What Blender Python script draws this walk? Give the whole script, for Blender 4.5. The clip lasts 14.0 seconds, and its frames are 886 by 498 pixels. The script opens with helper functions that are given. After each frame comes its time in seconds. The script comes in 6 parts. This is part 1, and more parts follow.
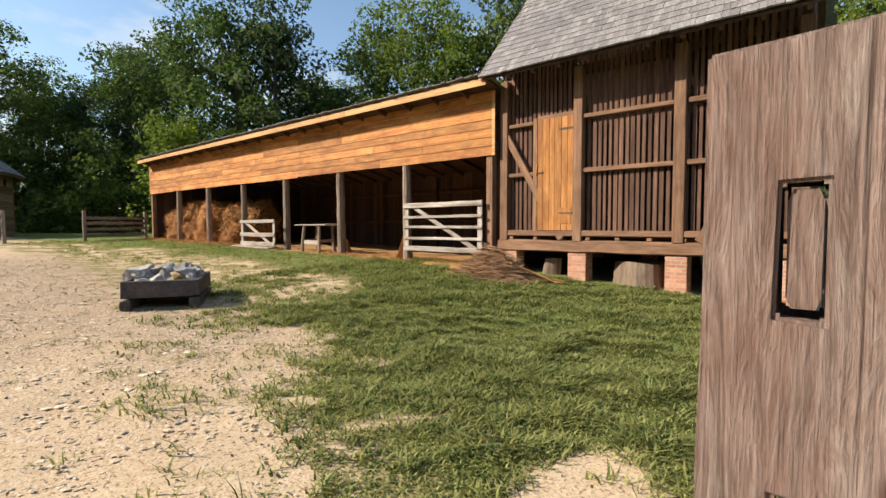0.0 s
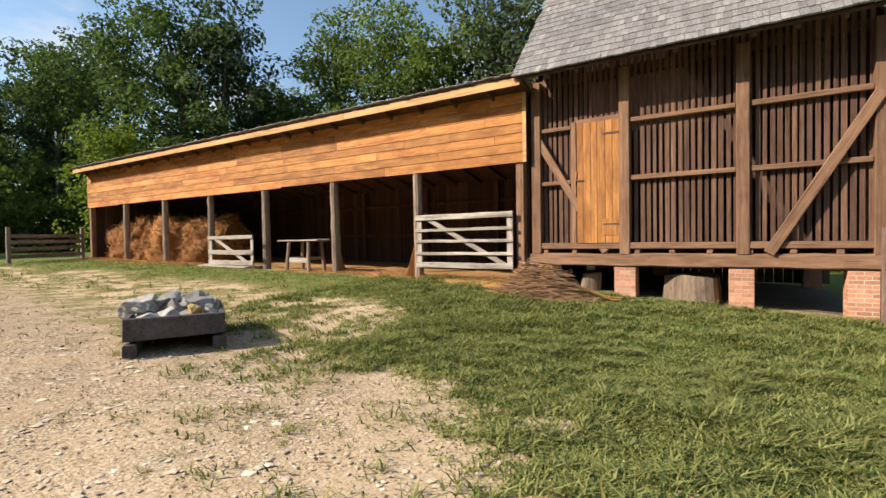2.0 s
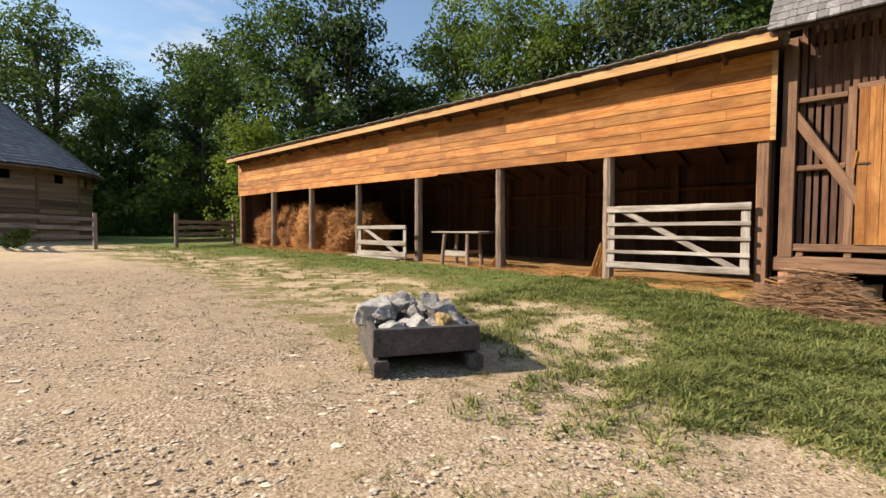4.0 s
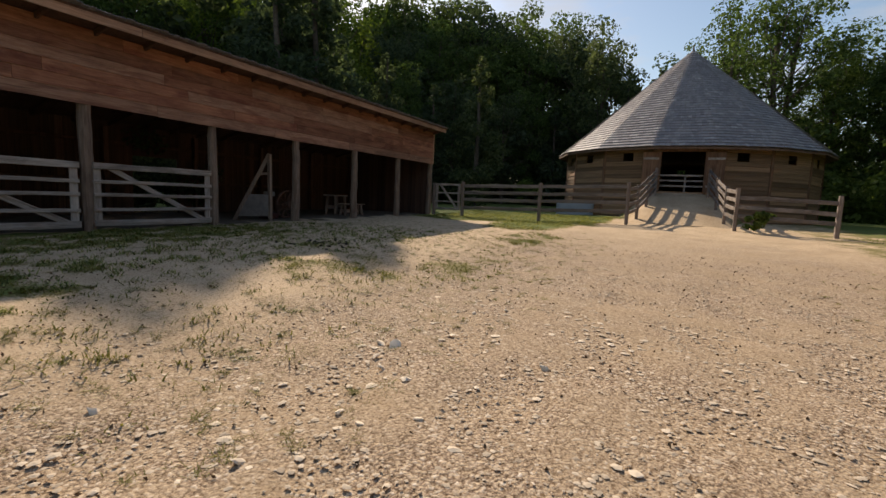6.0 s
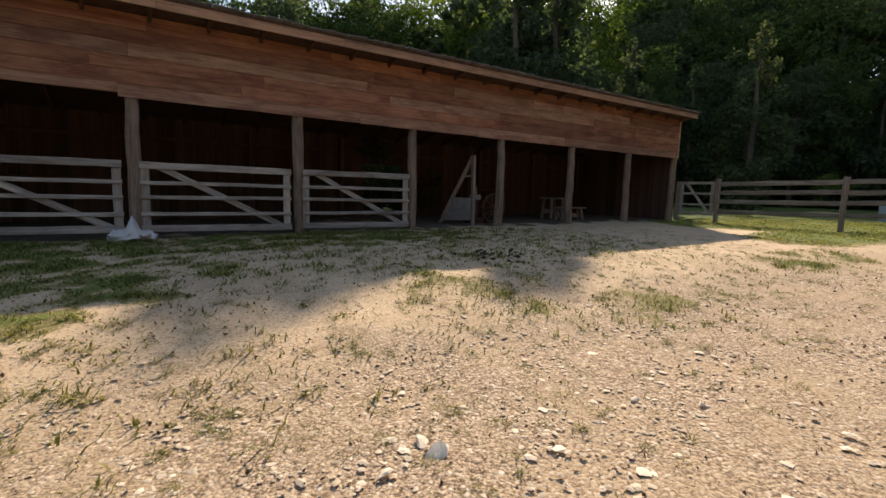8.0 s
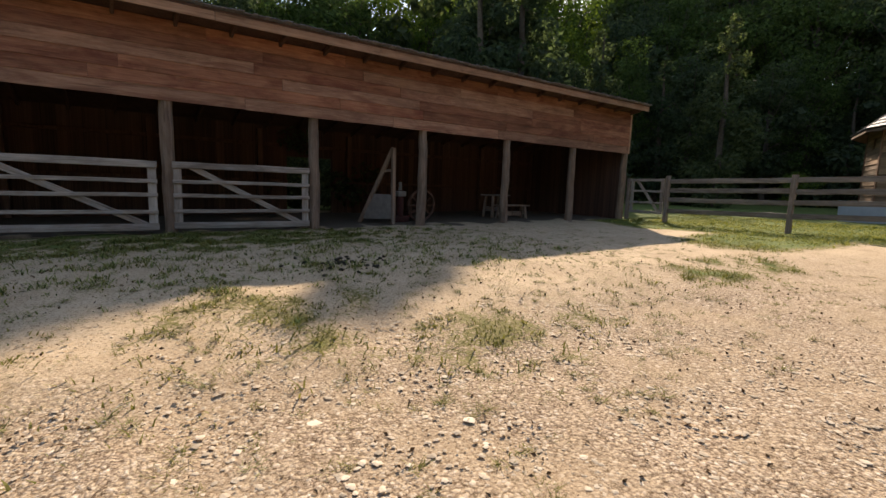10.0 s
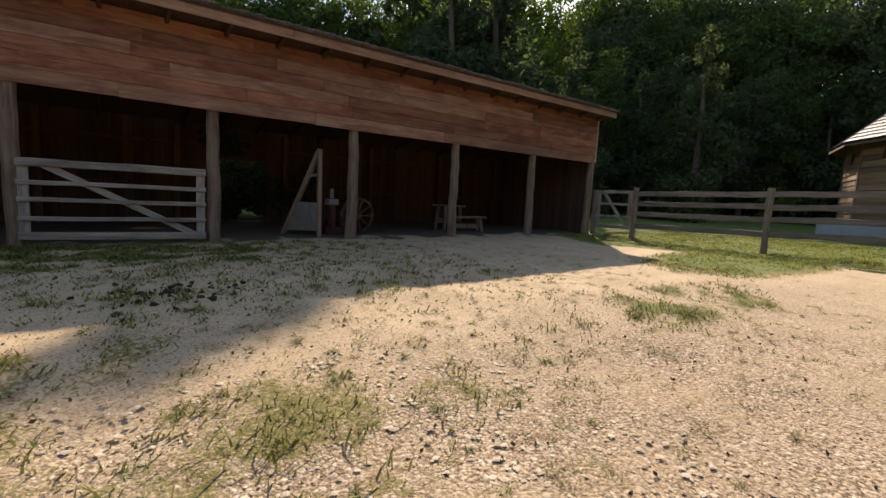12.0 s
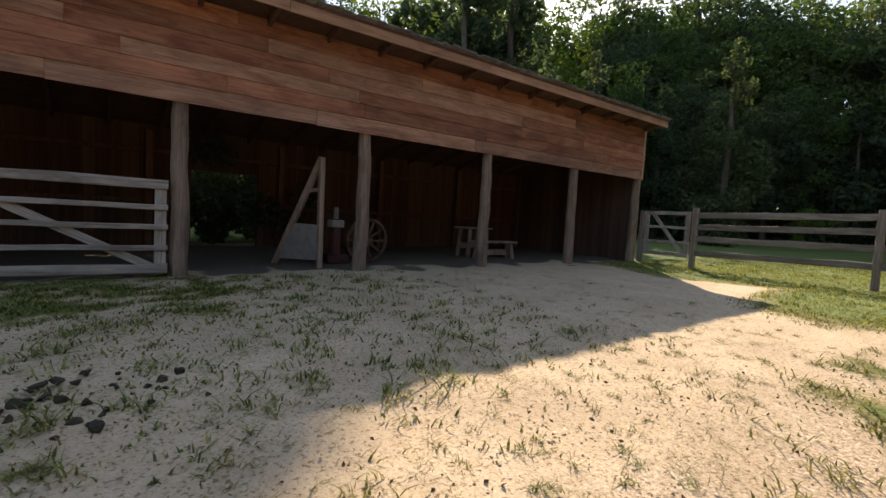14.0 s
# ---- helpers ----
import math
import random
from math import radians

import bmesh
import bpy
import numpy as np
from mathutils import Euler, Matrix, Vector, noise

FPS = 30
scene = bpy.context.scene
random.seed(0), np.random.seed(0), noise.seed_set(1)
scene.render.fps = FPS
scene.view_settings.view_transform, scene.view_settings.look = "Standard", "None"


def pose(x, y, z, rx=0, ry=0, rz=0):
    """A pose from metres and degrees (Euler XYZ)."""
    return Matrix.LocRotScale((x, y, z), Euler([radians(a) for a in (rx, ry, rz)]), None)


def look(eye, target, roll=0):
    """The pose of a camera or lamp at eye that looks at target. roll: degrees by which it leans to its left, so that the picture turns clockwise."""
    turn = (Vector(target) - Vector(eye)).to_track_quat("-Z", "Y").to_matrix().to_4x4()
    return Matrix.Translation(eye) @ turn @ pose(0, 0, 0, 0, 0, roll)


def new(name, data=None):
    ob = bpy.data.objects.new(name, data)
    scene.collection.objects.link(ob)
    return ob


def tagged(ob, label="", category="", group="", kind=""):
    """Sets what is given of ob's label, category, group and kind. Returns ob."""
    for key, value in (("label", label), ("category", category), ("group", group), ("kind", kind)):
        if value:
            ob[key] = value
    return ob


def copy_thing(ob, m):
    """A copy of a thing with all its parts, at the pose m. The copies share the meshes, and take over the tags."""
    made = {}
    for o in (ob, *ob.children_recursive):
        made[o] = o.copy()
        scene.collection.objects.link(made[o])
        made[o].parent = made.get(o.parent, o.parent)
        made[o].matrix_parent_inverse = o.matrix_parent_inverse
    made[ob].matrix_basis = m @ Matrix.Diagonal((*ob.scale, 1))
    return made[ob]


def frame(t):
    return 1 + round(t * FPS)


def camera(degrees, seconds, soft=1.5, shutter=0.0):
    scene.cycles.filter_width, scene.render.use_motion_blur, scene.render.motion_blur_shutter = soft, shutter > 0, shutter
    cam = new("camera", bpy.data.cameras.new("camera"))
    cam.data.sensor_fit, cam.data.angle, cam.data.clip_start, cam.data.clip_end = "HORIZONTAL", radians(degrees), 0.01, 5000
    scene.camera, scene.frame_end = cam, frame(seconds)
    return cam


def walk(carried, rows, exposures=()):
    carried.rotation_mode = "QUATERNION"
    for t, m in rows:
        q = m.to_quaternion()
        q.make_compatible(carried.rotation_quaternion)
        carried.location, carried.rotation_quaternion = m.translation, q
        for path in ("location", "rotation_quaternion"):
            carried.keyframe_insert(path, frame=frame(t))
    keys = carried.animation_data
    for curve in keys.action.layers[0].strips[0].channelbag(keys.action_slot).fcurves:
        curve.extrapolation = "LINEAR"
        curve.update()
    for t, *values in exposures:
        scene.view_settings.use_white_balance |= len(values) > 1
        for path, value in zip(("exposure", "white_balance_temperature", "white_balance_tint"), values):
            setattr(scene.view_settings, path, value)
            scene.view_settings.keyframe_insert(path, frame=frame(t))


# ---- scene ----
cam = camera(87.1, 14.0)
PATH = [
    (0, (-0.058, 0.026, 1.486), (-1.308, 1.584, 1.388), -0.1),
    (0.5, (-0.641, 0.0, 1.527), (-1.87, 1.575, 1.441), -0.2),
    (1, (-1.289, -0.031, 1.535), (-2.465, 1.585, 1.472), -0.4),
    (1.5, (-1.879, -0.122, 1.526), (-2.966, 1.556, 1.48), -0.8),
    (2, (-2.44, -0.158, 1.522), (-3.489, 1.545, 1.478), -0.9),
    (2.2, (-2.696, -0.166, 1.551), (-3.733, 1.544, 1.508), -0.9),
    (4.3, (-5.453, -0.371, 1.595), (-6.973, 0.924, 1.49), 0.9),
    (4.5, (-5.715, -0.426, 1.599), (-7.391, 0.657, 1.462), 1.1),
    (5, (-6.369, -0.663, 1.606), (-8.322, -0.268, 1.435), 2.2),
    (5.5, (-6.946, -0.915, 1.599), (-8.915, -1.198, 1.391), 2.4),
    (6, (-7.542, -1.121, 1.648), (-9.325, -1.999, 1.42), 2.5),
    (6.5, (-8.038, -1.299, 1.637), (-9.433, -2.71, 1.381), 2.0),
    (7, (-8.592, -1.392, 1.601), (-9.743, -3.009, 1.355), 1.5),
    (7.2, (-8.857, -1.423, 1.605), (-9.964, -3.072, 1.366), 1.5),
    (9.5, (-11.65, -1.356, 1.702), (-12.778, -2.986, 1.434), 1.8),
    (10, (-12.233, -1.311, 1.734), (-13.379, -2.928, 1.464), 2.0),
    (10.5, (-12.832, -1.314, 1.776), (-13.989, -2.923, 1.506), 2.3),
    (11, (-13.408, -1.368, 1.754), (-14.586, -2.963, 1.497), 2.7),
    (11.5, (-13.843, -1.567, 1.727), (-15.036, -3.153, 1.481), 2.9),
    (12, (-14.247, -1.939, 1.75), (-15.446, -3.524, 1.525), 3.0),
    (12.5, (-14.585, -2.474, 1.747), (-15.791, -4.057, 1.552), 3.2),
    (13, (-14.793, -3.084, 1.746), (-15.998, -4.67, 1.565), 3.1),
    (13.5, (-15.049, -3.671, 1.726), (-16.246, -5.265, 1.567), 3.2),
    (14, (-15.22, -4.278, 1.738), (-16.414, -5.876, 1.597), 3.3),
]
EXPOSURES = [(0.0, 0.78, 6600, 10), (2.0, 0.78, 6600, 10), (4.5, 0.6, 6700, 11), (5.0, 0.33, 6900, 13), (6.0, 0.2, 7100, 15), (6.5, 0.22, 7100, 15), (7.0, 0.42, 7100, 15), (9.5, 0.72, 7100, 15), (11.0, 0.65, 7100, 15), (12.5, 0.7, 7000, 14), (14.0, 0.97, 7000, 14)]
walk(cam, [(t, look(eye, target, roll)) for t, eye, target, roll in PATH], EXPOSURES)

# ---- world, sun ----
SUN_DIR = Vector((-0.615, -0.575, 0.527))
world = bpy.data.worlds.new("sky")
scene.world = world
world.use_nodes = True
wn = world.node_tree.nodes
wl = world.node_tree.links
sky = wn.new("ShaderNodeTexSky")
sky.sky_type = "NISHITA"
sky.sun_disc = False
sky.sun_elevation = radians(32.05)
sky.sun_rotation = math.atan2(SUN_DIR.x, SUN_DIR.y)
sky.air_density, sky.dust_density, sky.ozone_density = 1.3, 0.7, 3.0
# thin broken cloud all over the sky
sky_co = wn.new("ShaderNodeTexCoord")
sky_map = wn.new("ShaderNodeMapping")
sky_map.inputs["Scale"].default_value = (1.0, 1.0, 2.6)
sky_map.inputs["Location"].default_value = (0.35, 0.1, 0.0)
sky_noise = wn.new("ShaderNodeTexNoise")
sky_noise.inputs["Scale"].default_value = 3.4
sky_noise.inputs["Detail"].default_value = 7.0
sky_noise.inputs["Roughness"].default_value = 0.56
sky_ramp = wn.new("ShaderNodeValToRGB")
sky_ramp.color_ramp.elements[0].position = 0.52
sky_ramp.color_ramp.elements[1].position = 0.72
sky_ramp.color_ramp.elements[1].color = (0.8, 0.8, 0.8, 1)
sky_mix = wn.new("ShaderNodeMix")
sky_mix.data_type = "RGBA"
sky_mix.inputs[7].default_value = (5.4, 5.5, 5.7, 1)
wl.new(sky_co.outputs["Generated"], sky_map.inputs[0])
wl.new(sky_map.outputs[0], sky_noise.inputs["Vector"])
wl.new(sky_noise.outputs["Fac"], sky_ramp.inputs[0])
wl.new(sky_ramp.outputs[0], sky_mix.inputs[0])
wl.new(sky.outputs[0], sky_mix.inputs[6])
wl.new(sky_mix.outputs[2], wn["Background"].inputs[0])
wn["Background"].inputs[1].default_value = 0.105
sun = new("sun", bpy.data.lights.new("sun", "SUN"))
sun.data.energy = 5.0
sun.data.angle = radians(0.6)
sun.data.color = (1.0, 0.89, 0.73)
sun.matrix_world = look((0, 0, 60), Vector((0, 0, 60)) - SUN_DIR)


# ---- materials ----
class Mat:
    """A node material with a few shortcuts."""

    def __init__(self, name, rough=0.8, spec=0.3):
        self.m = bpy.data.materials.new(name)
        self.m.use_nodes = True
        self.t = self.m.node_tree
        self.b = self.t.nodes["Principled BSDF"]
        self.b.inputs["Roughness"].default_value = rough
        self.b.inputs["Specular IOR Level"].default_value = spec

    def n(self, kind, **kw):
        node = self.t.nodes.new(kind)
        for k, v in kw.items():
            node.inputs[k].default_value = v
        return node

    def l(self, a, b):
        self.t.links.new(a, b)

    def coords(self, scale=(1, 1, 1), rand=True, space="Object"):
        tc = self.n("ShaderNodeTexCoord")
        mp = self.n("ShaderNodeMapping")
        mp.inputs["Scale"].default_value = scale
        if rand:
            oi = self.n("ShaderNodeObjectInfo")
            mul = self.n("ShaderNodeMath")
            mul.operation = "MULTIPLY"
            mul.inputs[1].default_value = 61.0
            self.l(oi.outputs["Random"], mul.inputs[0])
            add = self.n("ShaderNodeVectorMath")
            add.operation = "ADD"
            self.l(tc.outputs[space], add.inputs[0])
            self.l(mul.outputs[0], add.inputs[1])
            self.l(add.outputs[0], mp.inputs[0])
        else:
            self.l(tc.outputs[space], mp.inputs[0])
        return mp.outputs[0]

    def noise(self, vec, scale, detail=5.0, rough=0.6, dist=0.0):
        nz = self.n("ShaderNodeTexNoise", Scale=scale, Detail=detail, Roughness=rough, Distortion=dist)
        self.l(vec, nz.inputs["Vector"])
        return nz.outputs["Fac"]

    def ramp(self, fac, stops):
        r = self.n("ShaderNodeValToRGB")
        el = r.color_ramp.elements
        while len(el) < len(stops):
            el.new(0.5)
        for e, (p, c) in zip(el, stops):
            e.position = p
            e.color = (*c, 1) if len(c) == 3 else c
        self.l(fac, r.inputs[0])
        return r.outputs[0]

    def mix(self, fac, a, b, mode="MIX"):
        mx = self.n("ShaderNodeMix")
        mx.data_type, mx.blend_type = "RGBA", mode
        for sock, val in ((mx.inputs[0], fac), (mx.inputs[6], a), (mx.inputs[7], b)):
            if isinstance(val, (int, float)):
                sock.default_value = val
            elif isinstance(val, tuple):
                sock.default_value = (*val, 1)
            else:
                self.l(val, sock)
        return mx.outputs[2]

    def math(self, op, a, b=0.0):
        mt = self.n("ShaderNodeMath")
        mt.operation = op
        for sock, val in zip(mt.inputs, (a, b)):
            if isinstance(val, (int, float)):
                sock.default_value = val
            else:
                self.l(val, sock)
        return mt.outputs[0]

    def bump(self, h, strength, dist=0.01):
        bp = self.n("ShaderNodeBump", Strength=strength, Distance=dist)
        self.l(h, bp.inputs["Height"])
        self.l(bp.outputs[0], self.b.inputs["Normal"])

    def color(self, c):
        self.l(c, self.b.inputs["Base Color"])


def wood(name, dark, mid, light, axis, rough=0.78, vary=0.35, fine=34.0, stain=None, island=False, crack=0.5, figure=0.6):
    """Sawn or weathered wood with the grain along one axis: fine grain, broad figure, drying cracks, stains."""
    m = Mat(name, rough, 0.25)

    def along(k):
        return {"x": (k, 1, 1), "y": (1, k, 1), "z": (1, 1, k)}[axis]

    v = m.coords(along(0.06))
    grain = m.noise(v, fine, 6, 0.7, 0.5)
    broad = m.noise(v, 7.0, 5, 0.65, 1.5)
    patch = m.noise(m.coords(along(0.4)), 3.2, 5, 0.65, 0.5)
    c = m.ramp(grain, [(0.3, dark), (0.5, mid), (0.7, light)])
    c2 = m.ramp(broad, [(0.32, dark), (0.52, mid), (0.72, light)])
    c = m.mix(0.5, c, c2)
    lum = m.ramp(patch, [(0.3, (0.45, 0.42, 0.40)), (0.5, (0.95, 0.94, 0.93)), (0.68, (1.25, 1.24, 1.22))])
    c = m.mix(figure, c, lum, "MULTIPLY")
    if stain:
        sn = m.noise(m.coords(along(0.2)), 3.0, 6, 0.7, 0.8)
        c = m.mix(m.ramp(sn, [(0.5, (0, 0, 0)), (0.64, (0.75, 0.75, 0.75))]), c, stain)
    lines = m.noise(m.coords(along(0.018)), fine * 1.1, 3, 0.5, 0.2)
    cr = m.ramp(lines, [(0.33, (0.25, 0.22, 0.2)), (0.41, (1, 1, 1))])
    c = m.mix(crack, c, cr, "MULTIPLY")
    if island:
        rnd = m.n("ShaderNodeNewGeometry").outputs["Random Per Island"]
    else:
        rnd = m.n("ShaderNodeObjectInfo").outputs["Random"]
    k = m.ramp(rnd, [(0.0, (1 - vary,) * 3), (1.0, (1 + vary * 0.6,) * 3)])
    c = m.mix(1.0, c, k, "MULTIPLY")
    m.color(c)
    m.bump(m.math("ADD", m.math("ADD", grain, m.math("MULTIPLY", broad, 0.6)), m.math("MULTIPLY", lines, crack)), 0.6, 0.012)
    return m.m


M_FRESH = wood("fresh_boards", (0.28, 0.095, 0.024), (0.51, 0.215, 0.058), (0.70, 0.38, 0.15), "x", 0.7, 0.3, stain=(0.30, 0.085, 0.022), crack=0.3, figure=0.85)
M_FASCIA = wood("fascia_wood", (0.42, 0.22, 0.08), (0.58, 0.33, 0.14), (0.68, 0.43, 0.22), "x", 0.7, 0.15)
M_REDBOARD = wood("red_brown_boards", (0.20, 0.08, 0.047), (0.35, 0.155, 0.09), (0.47, 0.25, 0.155), "x", 0.75, 0.34, stain=(0.17, 0.05, 0.033), crack=0.4, figure=0.7)
M_REDPALE = wood("worn_red_boards", (0.23, 0.115, 0.075), (0.39, 0.215, 0.14), (0.52, 0.33, 0.23), "x", 0.78, 0.3, stain=(0.2, 0.08, 0.05), crack=0.45, figure=0.7)
M_REDFASCIA = wood("eave_boards", (0.28, 0.16, 0.10), (0.44, 0.26, 0.17), (0.55, 0.36, 0.24), "x", 0.75, 0.2)
# inner boards and timbers, toned darker to deepen the shade inside
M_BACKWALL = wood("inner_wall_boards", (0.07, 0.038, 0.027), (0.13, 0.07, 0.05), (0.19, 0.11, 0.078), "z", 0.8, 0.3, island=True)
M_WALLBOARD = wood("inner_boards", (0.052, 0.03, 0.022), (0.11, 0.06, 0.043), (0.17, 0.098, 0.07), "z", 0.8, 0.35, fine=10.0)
M_POST = wood("weathered_post", (0.15, 0.10, 0.075), (0.28, 0.205, 0.155), (0.40, 0.31, 0.25), "z", 0.85, 0.2)
M_BEAM = wood("old_beam_x", (0.12, 0.07, 0.045), (0.21, 0.13, 0.085), (0.32, 0.215, 0.15), "x", 0.8, 0.2)
M_FRAME_V = wood("barn_frame_upright", (0.125, 0.068, 0.042), (0.23, 0.128, 0.078), (0.34, 0.21, 0.135), "z", 0.8, 0.2)
M_FRAME_H = wood("barn_frame_rail", (0.125, 0.068, 0.042), (0.23, 0.128, 0.078), (0.34, 0.21, 0.135), "x", 0.8, 0.2)
M_SLAT = wood("barn_slat", (0.065, 0.034, 0.024), (0.145, 0.078, 0.054), (0.25, 0.15, 0.108), "z", 0.82, 0.4)
M_DOOR = wood("door_boards", (0.25, 0.095, 0.027), (0.43, 0.19, 0.057), (0.57, 0.30, 0.115), "z", 0.7, 0.25, stain=(0.26, 0.09, 0.03), figure=0.8)
M_GATE = wood("grey_gate_rail", (0.22, 0.185, 0.155), (0.43, 0.38, 0.335), (0.60, 0.55, 0.50), "x", 0.85, 0.15, stain=(0.2, 0.16, 0.13))
M_GATE_V = wood("grey_gate_stile", (0.22, 0.185, 0.155), (0.43, 0.38, 0.335), (0.58, 0.53, 0.48), "z", 0.85, 0.15)
M_FENCE = wood("fence_rail_x", (0.12, 0.10, 0.085), (0.23, 0.195, 0.17), (0.34, 0.30, 0.265), "y", 0.88, 0.25)
M_FENCE_V = wood("fence_post", (0.13, 0.10, 0.085), (0.25, 0.205, 0.175), (0.36, 0.31, 0.27), "z", 0.88, 0.2)
M_CRIB = wood("dark_timber", (0.05, 0.043, 0.042), (0.095, 0.082, 0.078), (0.16, 0.14, 0.13), "x", 0.8, 0.15)
M_ENDGRAIN = wood("end_grain", (0.16, 0.11, 0.07), (0.33, 0.255, 0.17), (0.45, 0.37, 0.27), "x", 0.9, 0.1)
M_STUMP = wood("stump_bark", (0.13, 0.09, 0.065), (0.26, 0.19, 0.14), (0.38, 0.30, 0.23), "z", 0.9, 0.2)
M_LOGWALL = wood("round_barn_boards", (0.16, 0.095, 0.055), (0.33, 0.205, 0.118), (0.48, 0.325, 0.2), "y", 0.8, 0.55, fine=12)


def post_mat():
    """Old split oak: wavy grain, grey weathered face over red-brown, knots and drying cracks."""
    m = Mat("split_post", 0.85, 0.22)
    v = m.coords((1, 1, 0.11))
    wavy = m.noise(v, 25, 7, 0.72, 2.4)
    fine = m.noise(m.coords((1, 1, 0.05)), 110, 4, 0.7, 0.6)
    blotch = m.noise(m.coords((1, 1, 0.35)), 7.5, 6, 0.7, 0.8)
    c = m.ramp(wavy, [(0.3, (0.125, 0.083, 0.067)), (0.46, (0.215, 0.155, 0.132)), (0.6, (0.29, 0.228, 0.2)), (0.75, (0.37, 0.31, 0.275))])
    c = m.mix(m.ramp(blotch, [(0.4, (0, 0, 0)), (0.62, (0.8, 0.8, 0.8))]), c, m.ramp(wavy, [(0.32, (0.11, 0.06, 0.046)), (0.7, (0.26, 0.165, 0.132))]))
    c = m.mix(0.55, c, m.ramp(fine, [(0.34, (0.5, 0.47, 0.45)), (0.55, (1.08, 1.07, 1.06))]), "MULTIPLY")
    crack = m.noise(m.coords((1, 1, 0.03)), 30, 4, 0.6, 0.8)
    c = m.mix(0.8, c, m.ramp(crack, [(0.3, (0.2, 0.17, 0.15)), (0.37, (1, 1, 1))]), "MULTIPLY")
    vor = m.n("ShaderNodeTexVoronoi", Scale=5.0)
    m.l(m.coords((1, 1, 0.6)), vor.inputs["Vector"])
    c = m.mix(1.0, c, m.ramp(vor.outputs["Distance"], [(0.07, (0.42, 0.33, 0.28)), (0.13, (1, 1, 1))]), "MULTIPLY")
    m.color(c)
    m.bump(m.math("ADD", m.math("ADD", wavy, m.math("MULTIPLY", fine, 0.5)), m.math("MULTIPLY", crack, 0.8)), 0.75, 0.012)
    return m.m


M_BIGPOST = post_mat()


def shingle_mat(name, island, pale=1.0, rough=0.8, spec=0.3):
    m = Mat(name, rough, spec)
    v = m.coords((1, 1, 0.12))
    grain = m.noise(v, 30, 5, 0.65, 0.3)
    c = m.ramp(grain, [(0.28, (0.10, 0.093, 0.093)), (0.5, (0.22, 0.207, 0.207)), (0.72, (0.36, 0.34, 0.335))])
    if island:
        rnd = m.n("ShaderNodeNewGeometry").outputs["Random Per Island"]
    else:
        rnd = m.n("ShaderNodeObjectInfo").outputs["Random"]
    c = m.mix(1.0, c, m.ramp(rnd, [(0, (0.72, 0.71, 0.70)), (0.6, (0.95, 0.95, 0.95)), (0.93, (1.08, 1.07, 1.05)), (1, (1.45, 1.43, 1.4))]), "MULTIPLY")
    big = m.noise(m.coords((1, 1, 1), False), 0.5, 4, 0.6)
    c = m.mix(0.7, c, m.ramp(big, [(0.3, (0.75, 0.76, 0.78)), (0.7, (1.1, 1.08, 1.06))]), "MULTIPLY")
    c = m.mix(1.0, c, (pale, pale, pale), "MULTIPLY")
    m.color(c)
    m.bump(grain, 0.4, 0.008)
    return m.m


M_SHINGLE = shingle_mat("weathered_shingle", False)
M_SHINGLES = shingle_mat("weathered_shingles", True)
# silver-grey shingles, brightened to stand in for sun the roof faces miss
M_SILVER_BRIGHT = shingle_mat("brightened_silver_shingles", True, 1.5, 0.55, 0.6)


def plain_mat(name, a, b, scale=8.0, rough=0.8, bump=0.3, island=False, dist=0.01):
    m = Mat(name, rough, 0.3)
    v = m.coords()
    nz = m.noise(v, scale, 6, 0.65)
    n2 = m.noise(v, scale * 0.2, 3, 0.5)
    c = m.ramp(m.math("ADD", m.math("MULTIPLY", nz, 0.7), m.math("MULTIPLY", n2, 0.3)), [(0.3, a), (0.7, b)])
    if island:
        rnd = m.n("ShaderNodeNewGeometry").outputs["Random Per Island"]
    else:
        rnd = m.n("ShaderNodeObjectInfo").outputs["Random"]
    c = m.mix(1.0, c, m.ramp(rnd, [(0, (0.7, 0.69, 0.68)), (1, (1.2, 1.2, 1.2))]), "MULTIPLY")
    m.color(c)
    m.bump(nz, bump, dist)
    return m.m


M_BRICK = plain_mat("red_brick", (0.38, 0.16, 0.095), (0.60, 0.31, 0.20), 22, 0.85, 0.4)
M_MORTAR = plain_mat("lime_mortar", (0.40, 0.34, 0.28), (0.56, 0.49, 0.41), 30, 0.95, 0.5)
M_ROCK = plain_mat("field_stone", (0.17, 0.16, 0.15), (0.60, 0.57, 0.53), 11, 0.88, 0.9, dist=0.035)
M_OCHREROCK = plain_mat("ochre_stone", (0.36, 0.24, 0.09), (0.55, 0.39, 0.18), 9, 0.85, 0.6, dist=0.02)
M_PEBBLE = plain_mat("gravel_stone", (0.40, 0.31, 0.215), (0.68, 0.58, 0.45), 14, 0.9, 0.3, island=True)
M_PALESTONE = plain_mat("pale_stone", (0.60, 0.49, 0.36), (0.80, 0.69, 0.54), 10, 0.9, 0.3, island=True)
M_LITTER = plain_mat("dead_leaf", (0.07, 0.045, 0.025), (0.24, 0.15, 0.08), 6, 0.9, 0.1, island=True)
M_DUNG = plain_mat("dung", (0.03, 0.025, 0.018), (0.08, 0.065, 0.04), 14, 0.9, 0.6, island=True)
M_HAY = plain_mat("hay", (0.17, 0.068, 0.02), (0.47, 0.215, 0.072), 16, 0.9, 1.0, dist=0.05)
M_STRAW = plain_mat("straw_stalk", (0.33, 0.155, 0.045), (0.58, 0.32, 0.12), 4, 0.8, 0.1, island=True)
M_TWIG = plain_mat("brushwood", (0.15, 0.078, 0.04), (0.42, 0.255, 0.145), 6, 0.85, 0.2, island=True)
M_BAG = plain_mat("white_plastic", (0.62, 0.61, 0.6), (0.85, 0.84, 0.83), 5, 0.45, 0.5, dist=0.03)
